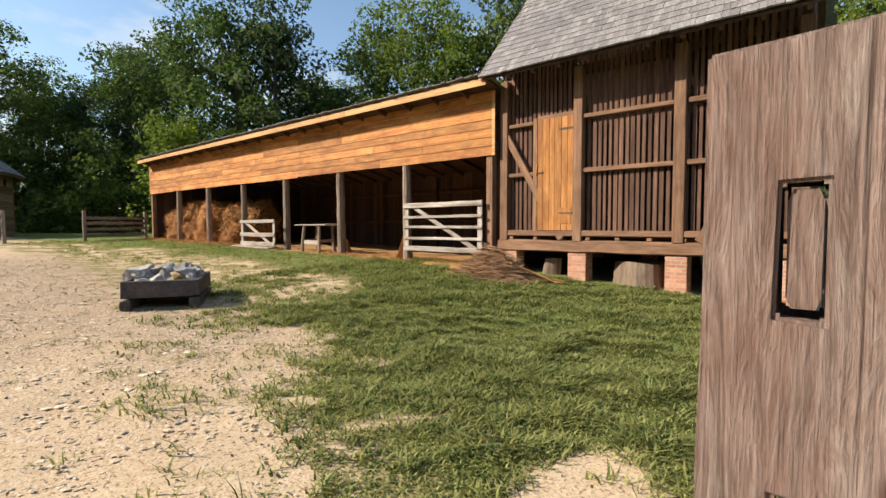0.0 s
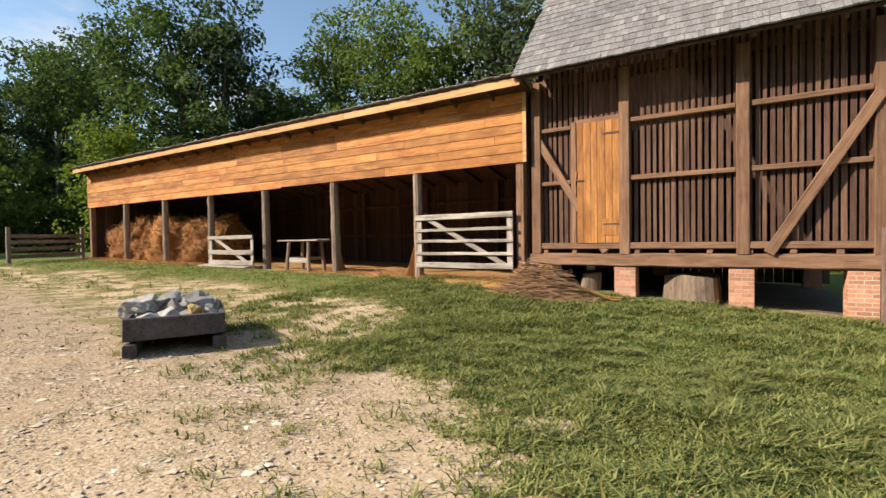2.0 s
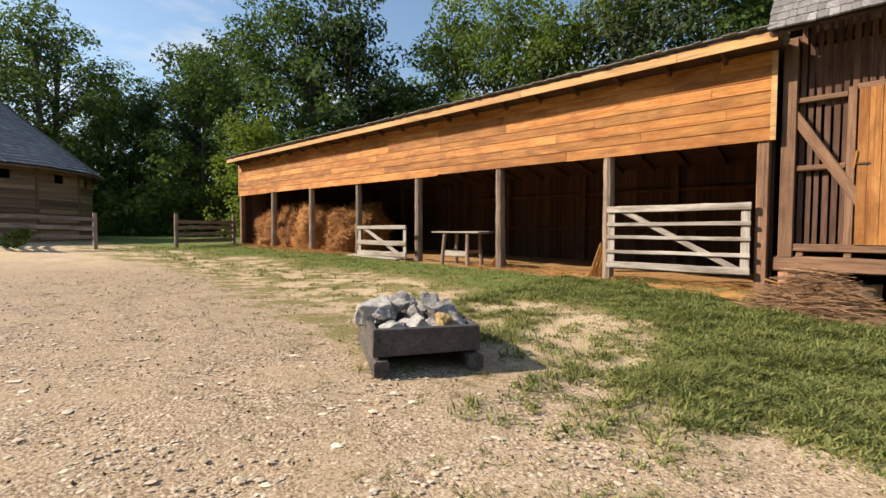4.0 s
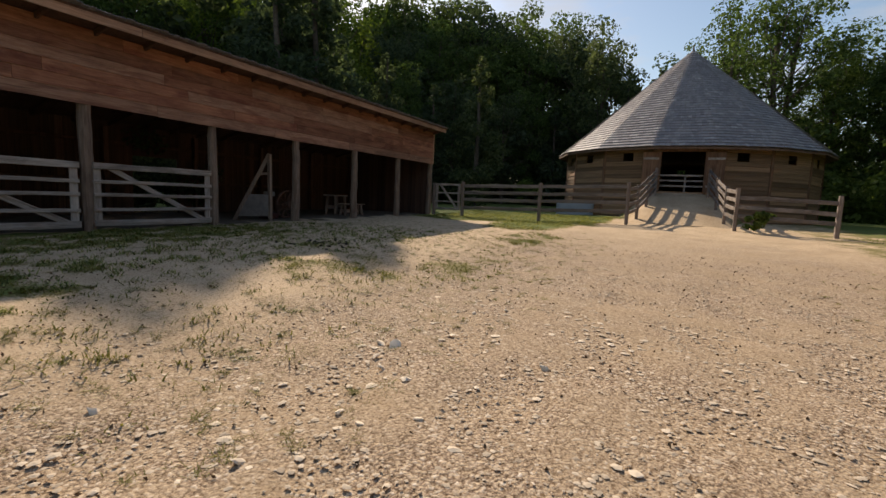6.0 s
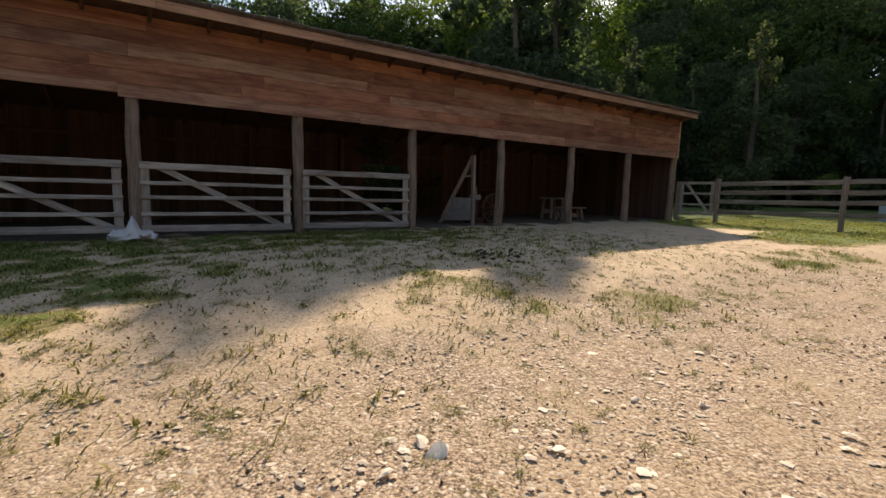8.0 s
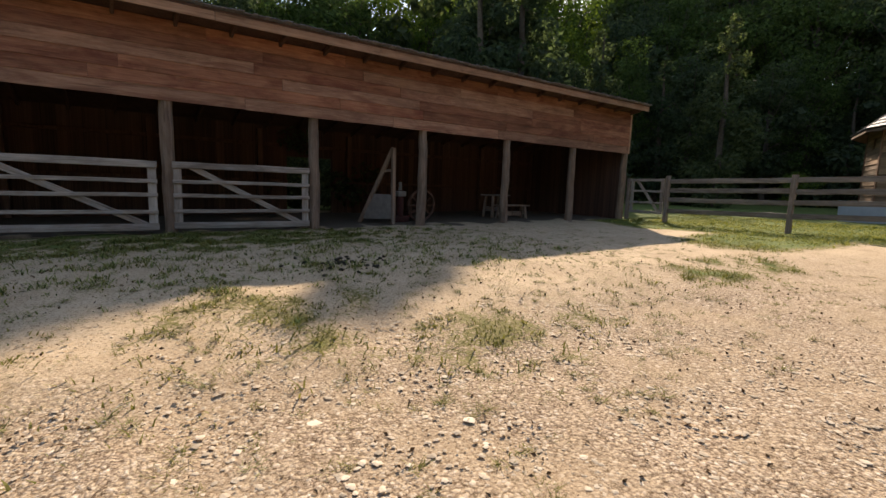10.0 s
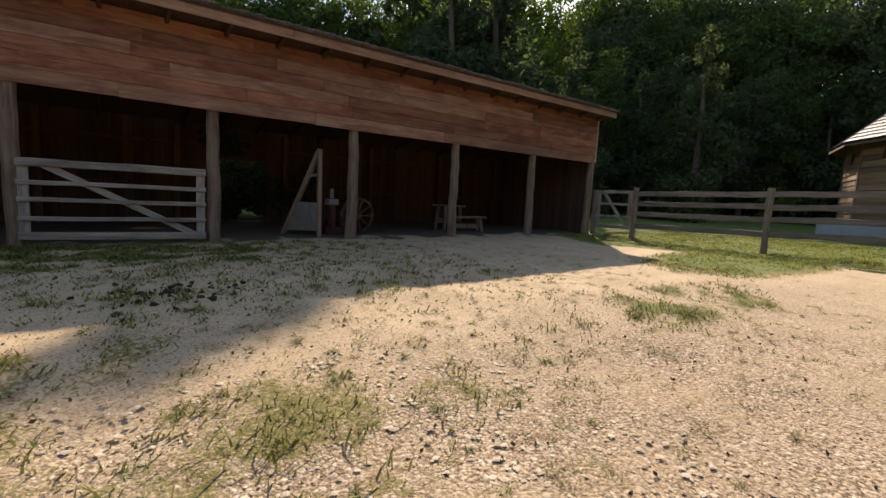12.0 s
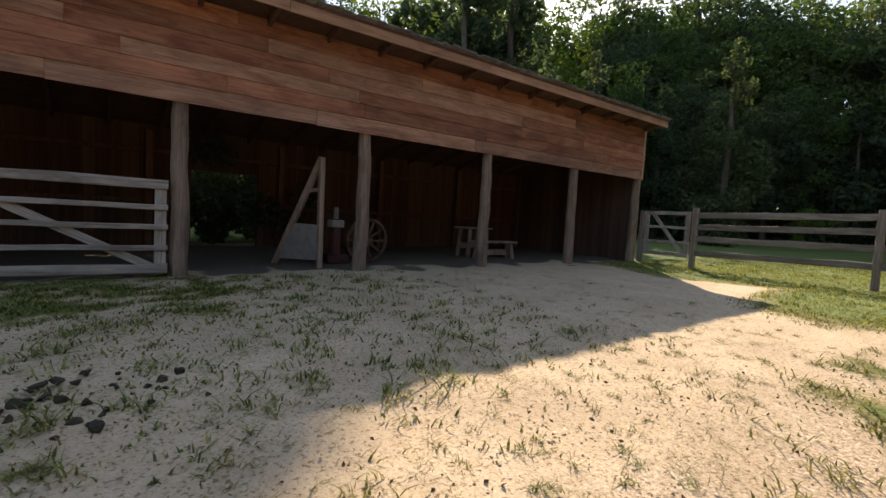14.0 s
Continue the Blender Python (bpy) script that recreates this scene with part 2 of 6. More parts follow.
M_TANK = plain_mat("pale_blue_metal", (0.36, 0.42, 0.50), (0.5, 0.56, 0.64), 3, 0.5, 0.1)
M_WHITEWASH = plain_mat("whitewashed_board", (0.20, 0.18, 0.165), (0.34, 0.31, 0.285), 6, 0.85, 0.3)
M_IRON = plain_mat("rusty_iron", (0.05, 0.03, 0.022), (0.13, 0.075, 0.05), 30, 0.65, 0.4)
M_DARKCART = plain_mat("painted_cart", (0.07, 0.025, 0.022), (0.13, 0.045, 0.04), 9, 0.6, 0.2)
M_BARK = plain_mat("bark", (0.055, 0.042, 0.032), (0.17, 0.135, 0.105), 7, 0.95, 0.9, dist=0.05)


def leaf_mat(name, dark, light, glow=0.35, patch=0.35):
    m = Mat(name, 0.7, 0.12)
    rnd = m.n("ShaderNodeNewGeometry").outputs["Random Per Island"]
    orn = m.n("ShaderNodeObjectInfo").outputs["Random"]
    v = m.coords()
    big = m.noise(v, patch, 4, 0.65)
    f = m.math("ADD", m.math("MULTIPLY", rnd, 0.5), m.math("MULTIPLY", big, 0.5))
    c = m.ramp(f, [(0.25, dark), (0.75, light)])
    c = m.mix(1.0, c, m.ramp(orn, [(0, (0.72, 0.78, 0.75)), (0.6, (1, 1, 1)), (1, (1.28, 1.18, 0.9))]), "MULTIPLY")
    m.color(c)
    tr = m.n("ShaderNodeBsdfTranslucent")
    m.l(m.mix(1.0, c, (1.15, 1.2, 0.78), "MULTIPLY"), tr.inputs[0])
    ms = m.n("ShaderNodeMixShader")
    ms.inputs[0].default_value = glow
    m.l(m.b.outputs[0], ms.inputs[1])
    m.l(tr.outputs[0], ms.inputs[2])
    m.l(ms.outputs[0], m.t.nodes["Material Output"].inputs[0])
    return m.m


M_LEAF = leaf_mat("leaves", (0.05, 0.08, 0.024), (0.135, 0.195, 0.06), 0.4)
M_LEAF_LIGHT = leaf_mat("light_leaves", (0.07, 0.11, 0.02), (0.16, 0.22, 0.045), 0.4)
M_LEAF_DARK = leaf_mat("dark_leaves", (0.046, 0.066, 0.04), (0.115, 0.148, 0.082), 0.5)
M_GRASS = leaf_mat("grass_blades", (0.045, 0.078, 0.018), (0.38, 0.385, 0.145), 0.32, 1.6)
M_DRYGRASS = leaf_mat("dry_grass_blades", (0.15, 0.145, 0.032), (0.36, 0.31, 0.11), 0.3)


def ground_mat():
    """Pale gravel and sand, with lawn where the 'grass' attribute is high and straw litter where 'straw' is."""
    m = Mat("yard_ground", 0.95, 0.15)
    tc = m.n("ShaderNodeTexCoord").outputs["Object"]
    at = m.n("ShaderNodeAttribute")
    at.attribute_name = "grass"
    st = m.n("ShaderNodeAttribute")
    st.attribute_name = "straw"
    wo = m.n("ShaderNodeAttribute")
    wo.attribute_name = "gravel"
    n1 = m.noise(tc, 1.2, 5, 0.6)
    n2 = m.noise(tc, 9, 6, 0.7)
    n3 = m.noise(tc, 60, 4, 0.7)
    n4 = m.noise(tc, 150, 3, 0.7)
    sand = m.ramp(m.math("ADD", m.math("MULTIPLY", n2, 0.3), m.math("ADD", m.math("MULTIPLY", n3, 0.4), m.math("MULTIPLY", n4, 0.3))), [(0.32, (0.36, 0.25, 0.15)), (0.47, (0.56, 0.43, 0.285)), (0.66, (0.68, 0.555, 0.40))])
    wv = m.n("ShaderNodeVectorMath")
    wv.operation = "ADD"
    nc = m.n("ShaderNodeTexNoise", Scale=14.0, Detail=3.0)
    m.l(tc, nc.inputs["Vector"])
    sc_ = m.n("ShaderNodeVectorMath")
    sc_.operation = "SCALE"
    sc_.inputs["Scale"].default_value = 0.06
    m.l(nc.outputs["Color"], sc_.inputs[0])
    m.l(tc, wv.inputs[0])
    m.l(sc_.outputs[0], wv.inputs[1])
    vor = m.n("ShaderNodeTexVoronoi", Scale=38.0)
    m.l(wv.outputs[0], vor.inputs["Vector"])
    stone = m.ramp(vor.outputs["Color"], [(0.1, (0.20, 0.14, 0.10)), (0.4, (0.38, 0.285, 0.205)), (0.7, (0.52, 0.415, 0.31)), (0.92, (0.76, 0.68, 0.58))])
    edge = m.ramp(vor.outputs["Distance"], [(0.3, (1, 1, 1)), (0.75, (0.38, 0.33, 0.29))])
    stone = m.mix(1.0, stone, edge, "MULTIPLY")
    stone = m.mix(m.ramp(n3, [(0.48, (0, 0, 0)), (0.6, (0.8, 0.8, 0.8))]), stone, sand)
    gfac = m.math("MULTIPLY", wo.outputs["Fac"], m.ramp(n1, [(0.3, (0.35, 0.35, 0.35)), (0.6, (1, 1, 1))]))
    base = m.mix(gfac, sand, stone)
    base = m.mix(0.8, base, m.ramp(n1, [(0.3, (0.78, 0.74, 0.69)), (0.65, (1.08, 1.06, 1.03))]), "MULTIPLY")
    specks = m.ramp(m.noise(tc, 40, 3, 0.6), [(0.56, (1, 1, 1)), (0.64, (0.36, 0.30, 0.24))])
    base = m.mix(0.8, base, specks, "MULTIPLY")
    g1 = m.noise(tc, 26, 6, 0.75)
    g2 = m.noise(tc, 4.0, 6, 0.75)
    green = m.ramp(m.math("ADD", m.math("MULTIPLY", g1, 0.7), m.math("MULTIPLY", g2, 0.3)), [(0.32, (0.03, 0.055, 0.014)), (0.46, (0.105, 0.14, 0.035)), (0.62, (0.18, 0.215, 0.06)), (0.84, (0.31, 0.29, 0.12))])
    gn = m.math("ADD", m.math("MULTIPLY", n2, 0.4), m.math("MULTIPLY", m.noise(tc, 27, 5, 0.75), 0.6))
    green = m.mix(m.ramp(at.outputs["Fac"], [(0.68, (1, 1, 1)), (0.92, (0, 0, 0))]), green, m.ramp(g1, [(0.3, (0.10, 0.09, 0.03)), (0.7, (0.30, 0.255, 0.10))]))
    k = m.math("ADD", at.outputs["Fac"], m.math("MULTIPLY", m.math("SUBTRACT", gn, 0.5), 2.6))
    base = m.mix(m.ramp(k, [(0.4, (0, 0, 0)), (0.58, (1, 1, 1))]), base, green)
    litter = m.ramp(m.noise(tc, 22, 6, 0.7), [(0.3, (0.22, 0.11, 0.04)), (0.7, (0.52, 0.31, 0.14))])
    ks = m.math("ADD", st.outputs["Fac"], m.math("MULTIPLY", m.math("SUBTRACT", n2, 0.5), 0.8))
    base = m.mix(m.ramp(ks, [(0.4, (0, 0, 0)), (0.6, (1, 1, 1))]), base, litter)
    # dark earth floor; its tone also stands in for shade under the roofs
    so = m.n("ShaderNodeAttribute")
    so.attribute_name = "shade_soil"
    shade_soil = m.ramp(m.math("ADD", m.math("MULTIPLY", n2, 0.5), m.math("MULTIPLY", n3, 0.5)), [(0.3, (0.085, 0.064, 0.048)), (0.7, (0.21, 0.165, 0.125))])
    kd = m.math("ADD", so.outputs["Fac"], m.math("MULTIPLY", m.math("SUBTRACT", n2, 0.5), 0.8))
    base = m.mix(m.ramp(kd, [(0.35, (0, 0, 0)), (0.65, (1, 1, 1))]), base, shade_soil)
    m.color(base)
    h = m.math("ADD", m.math("MULTIPLY", n3, 0.4), m.math("MULTIPLY", m.math("SUBTRACT", 1.0, vor.outputs["Distance"]), m.math("MULTIPLY", gfac, 0.8)))
    m.bump(m.math("ADD", h, m.math("MULTIPLY", n2, 0.8)), 0.6, 0.016)
    return m.m


M_GROUND = ground_mat()


# ---- mesh helpers ----
BASE = {}


def thing(name, x, y, z, label, category, group="", kind=""):
    ob = new(name)
    ob.location = (x, y, z)
    BASE[ob.name] = Vector((x, y, z))
    return tagged(ob, label, category, group, kind)


def part(name, bm, material, parent=None, label="", smooth=False):
    """Links a bmesh, drawn in world places, as one mesh under a thing or a part."""
    me = bpy.data.meshes.new(name)
    if parent is not None:
        b = BASE[parent.name]
        for v in bm.verts:
            v.co -= b
    bm.normal_update()
    bm.to_mesh(me)
    bm.free()
    if smooth:
        for p in me.polygons:
            p.use_smooth = True
    me.materials.append(material)
    ob = new(name, me)
    if parent is not None:
        ob.parent = parent
        BASE[ob.name] = BASE[parent.name]
    if label:
        tagged(ob, label)
    return ob


def solid(name, verts, faces, material, parent=None, label="", smooth=False):
    me = bpy.data.meshes.new(name)
    verts = np.asarray(verts, dtype=np.float32)
    if parent is not None:
        verts = verts - np.array(BASE[parent.name], dtype=np.float32)
    me.from_pydata(verts.tolist(), [], faces.tolist() if isinstance(faces, np.ndarray) else faces)
    if smooth:
        me.polygons.foreach_set("use_smooth", [True] * len(me.polygons))
    me.materials.append(material)
    me.update()
    ob = new(name, me)
    if parent is not None:
        ob.parent = parent
        BASE[ob.name] = BASE[parent.name]
    if label:
        tagged(ob, label)
    return ob


CUBE = np.array([(x, y, z) for x in (-0.5, 0.5) for y in (-0.5, 0.5) for z in (-0.5, 0.5)])
CUBE_F = np.array([(0, 1, 3, 2), (4, 6, 7, 5), (0, 4, 5, 1), (2, 3, 7, 6), (0, 2, 6, 4), (1, 5, 7, 3)])


def box(bm, c, s, turn=None, wob=0.0):
    """A block with its middle at c; wob: how far its corners stray."""
    vs = []
    for k in CUBE:
        p = Vector((k[0] * s[0], k[1] * s[1], k[2] * s[2]))
        if wob:
            p += Vector((random.uniform(-wob, wob), random.uniform(-wob, wob), random.uniform(-wob, wob)))
        if turn is not None:
            p = turn @ p
        vs.append(bm.verts.new(p + Vector(c)))
    for f in CUBE_F:
        bm.faces.new([vs[i] for i in f])
    return vs


def soft_box(c, s, turn=None, wob=0.0, r=0.012):
    bm = bmesh.new()
    box(bm, c, s, turn, wob)
    bmesh.ops.bevel(bm, geom=bm.edges[:], offset=r, segments=1, affect="EDGES")
    return bm


def beam_turn(a, b, up=(0, 0, 1)):
    """A turn that lays the x axis from a to b, z as near up as may be."""
    x = (Vector(b) - Vector(a)).normalized()
    y = Vector(up).cross(x)
    if y.length < 1e-4:
        y = Vector((0, 1, 0))
    y.normalize()
    z = x.cross(y)
    return Matrix((x, y, z)).transposed()


def beam(bm, a, b, w, h, wob=0.0, up=(0, 0, 1)):
    a, b = Vector(a), Vector(b)
    box(bm, (a + b) / 2, ((b - a).length, w, h), beam_turn(a, b, up), wob)


def soft_beam(a, b, w, h, wob=0.006, r=0.012, up=(0, 0, 1)):
    bm = bmesh.new()
    beam(bm, a, b, w, h, wob, up)
    bmesh.ops.bevel(bm, geom=bm.edges[:], offset=r, segments=1, affect="EDGES")
    return bm


def axis_beam(name, a, b, w, h, material, parent, label="", up=(0, 0, 1)):
    """A slanting timber whose grain runs along it: a mesh laid along its own x axis."""
    a, b = Vector(a), Vector(b)
    bm = bmesh.new()
    box(bm, (0, 0, 0), ((b - a).length, w, h), None, 0.005)
    bmesh.ops.bevel(bm, geom=bm.edges[:], offset=0.01, segments=1, affect="EDGES")
    me = bpy.data.meshes.new(name)
    bm.to_mesh(me)
    bm.free()
    me.materials.append(material)
    ob = new(name, me)
    ob.parent = parent
    ob.location = (a + b) / 2 - BASE[parent.name]
    ob.rotation_euler = beam_turn(a, b, up).to_euler()
    return ob


def hewn(bm, a, b, w, h, n=6, wob=0.012, up=(0, 0, 1)):
    """A split or hewn rail of several stretches, uneven along its length."""
    a, b = Vector(a), Vector(b)
    t = beam_turn(a, b, up)
    rings = []
    ax, ay = w / 2, h / 2
    prof = [(-ax, -ay * 0.8), (-ax * 0.7, -ay), (ax * 0.7, -ay), (ax, -ay * 0.8), (ax, ay * 0.8), (ax * 0.7, ay), (-ax * 0.7, ay), (-ax, ay * 0.8)]
    for i in range(n + 1):
        c = a.lerp(b, i / n) + t @ Vector((0, random.uniform(-wob, wob), random.uniform(-wob, wob)))
        k = 1 + random.uniform(-0.07, 0.07)
        rings.append([bm.verts.new(c + t @ Vector((0, px * k + random.uniform(-wob, wob) * 0.3, pz * k + random.uniform(-wob, wob) * 0.3))) for px, pz in prof])
    m = len(prof)
    for r0, r1 in zip(rings, rings[1:]):
        for i in range(m):
            bm.faces.new((r0[i], r0[(i + 1) % m], r1[(i + 1) % m], r1[i]))
    bm.faces.new(rings[0][::-1])
    bm.faces.new(rings[-1])


def log(bm, a, b, r0, r1, n=10, rings=7, wob=0.012):
    """A round pole with a slight wander and knots."""
    a, b = Vector(a), Vector(b)
    t = beam_turn(a, b)
    rows = []
    for i in range(rings + 1):
        f = i / rings
        c = a.lerp(b, f) + t @ Vector((0, random.uniform(-wob, wob), random.uniform(-wob, wob)))
        r = r0 + (r1 - r0) * f
        rows.append([bm.verts.new(c + t @ Vector((0, math.cos(k * 2 * math.pi / n) * r * random.uniform(0.93, 1.06), math.sin(k * 2 * math.pi / n) * r * random.uniform(0.93, 1.06)))) for k in range(n)])
    for p, q in zip(rows, rows[1:]):
        for k in range(n):
            bm.faces.new((p[k], p[(k + 1) % n], q[(k + 1) % n], q[k]))
    bm.faces.new(rows[0][::-1])
    bm.faces.new(rows[-1])


def many_boxes(mats, sizes):
    """Corners and faces of many blocks, from their poses (n,4,4) and sizes (n,3)."""
    mats, sizes = np.asarray(mats), np.asarray(sizes)
    loc = CUBE[None] * sizes[:, None, :]
    co = np.einsum("nij,nkj->nki", mats[:, :3, :3], loc) + mats[:, None, :3, 3]
    f = CUBE_F[None] + 8 * np.arange(len(mats))[:, None, None]
    return co.reshape(-1, 3), f.reshape(-1, 4)


def mat4(turn, c):
    m = np.eye(4)
    m[:3, :3] = np.array(turn)
    m[:3, 3] = c
    return m


# ---- ground ----
def smooth(a, b, v):
    t = np.clip((v - a) / (b - a), 0, 1)
    return t * t * (3 - 2 * t)


def ground_z(x, y):
    """Height of the yard, which climbs gently westwards."""
    x, y = np.asarray(x, float), np.asarray(y, float)
    c = np.interp(-x, [0, 6, 12, 16, 28, 33], [-0.02, 0.10, 0.22, 0.33, 0.75, 0.86])
    n = np.interp(-x, [0, 2.2, 4.4, 6, 9.6, 16, 22, 28.7, 33], [-0.02, 0.10, 0.25, 0.38, 0.48, 0.60, 0.74, 0.85, 0.90])
    s = np.interp(-x, [0, 8, 16, 28, 33], [0.38, 0.50, 0.57, 0.65, 0.80])
    wn_, ws_ = smooth(3, 10, y), smooth(-3.8, -7.6, y)
    z = c * (1 - wn_ - ws_) + n * wn_ + s * ws_
    far = np.hypot(x + 16, y)
    return z + smooth(45, 140, far) * 2.0


def gz(x, y):
    return float(ground_z(x, y))


class Wave:
    """Smooth random field for patches of grass and dirt."""

    def __init__(self, seed, size, count=48):
        rg = np.random.default_rng(seed)
        a = rg.uniform(0, 2 * np.pi, count)
        k = 2 * np.pi / (size * rg.uniform(0.6, 1.8, count))
        self.kx, self.ky, self.p = np.cos(a) * k, np.sin(a) * k, rg.uniform(0, 6.28, count)

    def __call__(self, x, y):
        x, y = np.asarray(x, float), np.asarray(y, float)
        out = np.zeros(x.shape)
        for kx, ky, p in zip(self.kx, self.ky, self.p):
            out += np.sin(kx * x + ky * y + p)
        return out / np.sqrt(len(self.p) / 2)


W_BIG, W_SMALL, W_FINE = Wave(3, 3.0), Wave(5, 0.9), Wave(8, 0.35)


def blob(x, y, cx, cy, rx, ry):
    return 1 - smooth(0.55, 1.25, np.hypot((x - cx) / rx, (y - cy) / ry))


def grass_cover(x, y):
    """0 bare gravel to 1 full lawn."""
    x, y = np.asarray(x, float), np.asarray(y, float)
    edge = np.interp(-x, [-6, 0, 2.46, 4.66, 6.84, 9, 11.2, 14, 18, 24, 30], [-2.5, -0.2, 1.5, 2.9, 4.5, 6.0, 6.6, 6.6, 6.5, 5.2, 4.9])
    d = y - edge
    lawn = smooth(-0.8, 1.5, d + 0.35 * W_BIG(x, y) + 0.22 * W_SMALL(x, y))
    lawn = lawn * (1 - 0.75 * smooth(0.7, 1.5, W_SMALL(x, y) + 0.5 * W_FINE(x, y)) * smooth(3.5, 0.8, d)) * (1 - 0.3 * smooth(1.3, 2.0, W_BIG(x, y) + 0.4 * W_SMALL(x, y)))
    lawn = lawn * (1 - 0.95 * blob(x, y, -1.0, 2.4, 0.45, 0.8))
    wide = np.interp(-x, [2, 7, 10, 16, 24], [2.4, 3.0, 5.4, 4.2, 2.6])
    fringe = smooth(-1.0, -0.5, d / wide) * np.interp(-x, [3, 7, 9.5], [0.25, 0.5, 1.0]) * np.clip(0.52 + 0.17 * W_SMALL(x, y) + 0.14 * W_FINE(x, y), 0, 0.7)
    south = 0.95 * blob(x, y, -7.6, -7.9, 3.0, 2.6) + 0.66 * blob(x, y, -13.4, -5.75, 1.4, 1.0) + 0.66 * blob(x, y, -15.3, -4.45, 1.7, 1.0) + 0.85 * blob(x, y, -20.6, -4.8, 2.0, 0.9)
    south = south + 0.40 * smooth(-5.6, -7.2, y) * smooth(-25, -14, x) * smooth(-0.6, 0.9, W_SMALL(x, y) + 0.4 * W_FINE(x, y))
    south = south + 0.95 * smooth(-9.0, -10.8, y + 0.3 * W_BIG(x, y)) * smooth(-18.5, -15, x)
    south = south * 0.84 * (0.72 + 0.26 * W_SMALL(x, y) + 0.24 * W_FINE(x, y))
    south = np.maximum(south, 0.22 * smooth(-2.6, -4.6, y + 0.3 * W_BIG(x, y)) * smooth(-22, -18, x) * (0.8 + 0.4 * W_FINE(x, y)))
    west = smooth(-25.2, -27.6, x + 0.5 * W_BIG(x, y)) * smooth(-3.2, -4.4, y + 0.2 * W_SMALL(x, y))
    west = np.maximum(west, 1.0 * blob(x, y, -26.0, -6.2, 3.4, 1.7))
    beyond = np.maximum(smooth(-31.2, -32.6, x) * (1 - smooth(-5.0, -3.6, y) * smooth(4.6, 3.2, y)), smooth(1.0, 4.0, x))
    beyond = np.maximum(beyond, smooth(-18, -20, y))
    road = smooth(2.9, 3.9, y) * smooth(6.2, 5.2, y) * smooth(-26, -28, x) * smooth(-46, -42, x)
    beyond = np.maximum(beyond * (1 - road), smooth(16.5, 18.5, y))
    g = np.maximum.reduce([lawn, fringe, south, west * 1.0, beyond])
    inside = smooth(10.0, 10.6, y) * smooth(16.2, 15.4, y) * smooth(-6.0, -6.6, x) * smooth(-29.2, -28.6, x)
    inside = np.maximum(inside, smooth(-12.3, -13.0, y) * smooth(-18, -17.2, y) * smooth(-29.2, -28.6, x) * smooth(-3.2, -3.8, x))
    inside = np.maximum(inside, smooth(10.5, 11.1, y) * smooth(16.6, 16.0, y) * smooth(-0.1, -0.6, x) * smooth(-7, -6.4, x))
    return np.clip(g * (1 - inside), 0, 1)


def axis_lines(lo, hi, step, far):
    inner = np.arange(lo, hi + step / 2, step)
    out = [step * 1.5]
    while sum(out) < far:
        out.append(out[-1] * 1.35)
    tail = np.cumsum(out)
    return np.concatenate([lo - tail[::-1], inner, hi + tail])


gx = axis_lines(-36, 4, 0.2, 900)
gy = axis_lines(-19, 18, 0.2, 900)
XX, YY = np.meshgrid(gx, gy)
cover = grass_cover(XX, YY)
ZZ = ground_z(XX, YY) + 0.009 * W_SMALL(XX, YY)
nxg, nyg = len(gx), len(gy)
idx = np.arange(nxg * nyg).reshape(nyg, nxg)
quads = np.stack([idx[:-1, :-1], idx[:-1, 1:], idx[1:, 1:], idx[1:, :-1]], -1).reshape(-1, 4)
ground = solid("ground", np.stack([XX, YY, ZZ], -1).reshape(-1, 3), quads, M_GROUND, None, "pale gravel farmyard with patches of green lawn and straw litter", True)
tagged(ground, category="ground", kind="structure")
straw_cover = smooth(9.4, 10.3, YY + 0.25 * W_SMALL(XX, YY)) * smooth(-5.9, -6.5, XX) * smooth(-29.3, -28.6, XX)
straw_cover = np.maximum(straw_cover, 0.8 * blob(XX, YY, -24.5, 9.7, 4.2, 0.8))
gravel_cover = np.maximum(smooth(-6.2, -4.2, YY) * smooth(5.2, 3.5, YY), 0.15) * smooth(-27, -18, XX + 0.6 * W_BIG(XX, YY)) * (0.25 + 0.75 * smooth(-3.5, -8.0, XX + 0.5 * W_BIG(XX, YY)))
# trodden earth of the stalls and below the barn, darkened to imitate shade
shade_soil_cover = smooth(-12.2, -13.2, YY + 0.2 * W_SMALL(XX, YY)) * smooth(-18.4, -17.8, YY) * smooth(-29.0, -28.6, XX) * smooth(-3.3, -3.8, XX)
shade_soil_cover = np.maximum(shade_soil_cover, smooth(10.5, 11.0, YY) * smooth(16.8, 16.4, YY) * smooth(-6.6, -6.2, XX) * smooth(0.0, -0.4, XX))
for key, field in (("grass", cover), ("straw", straw_cover), ("gravel", gravel_cover), ("shade_soil", shade_soil_cover)):
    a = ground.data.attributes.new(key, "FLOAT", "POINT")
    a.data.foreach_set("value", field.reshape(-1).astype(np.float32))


# ---- open sheds ----
board_bm = bmesh.new()
box(board_bm, (0, 0, 0), (1, 1, 1))
BOARD = bpy.data.meshes.new("board")
board_bm.to_mesh(BOARD)
board_bm.free()
BOARD.materials.append(M_WALLBOARD)


def wall_board(parent, c, size):
    """One board of a boarded wall, sharing its mesh with the others."""
    ob = new("board", BOARD)
    ob.parent = parent
    ob.location = Vector(c) - BASE[parent.name]
    ob.scale = size


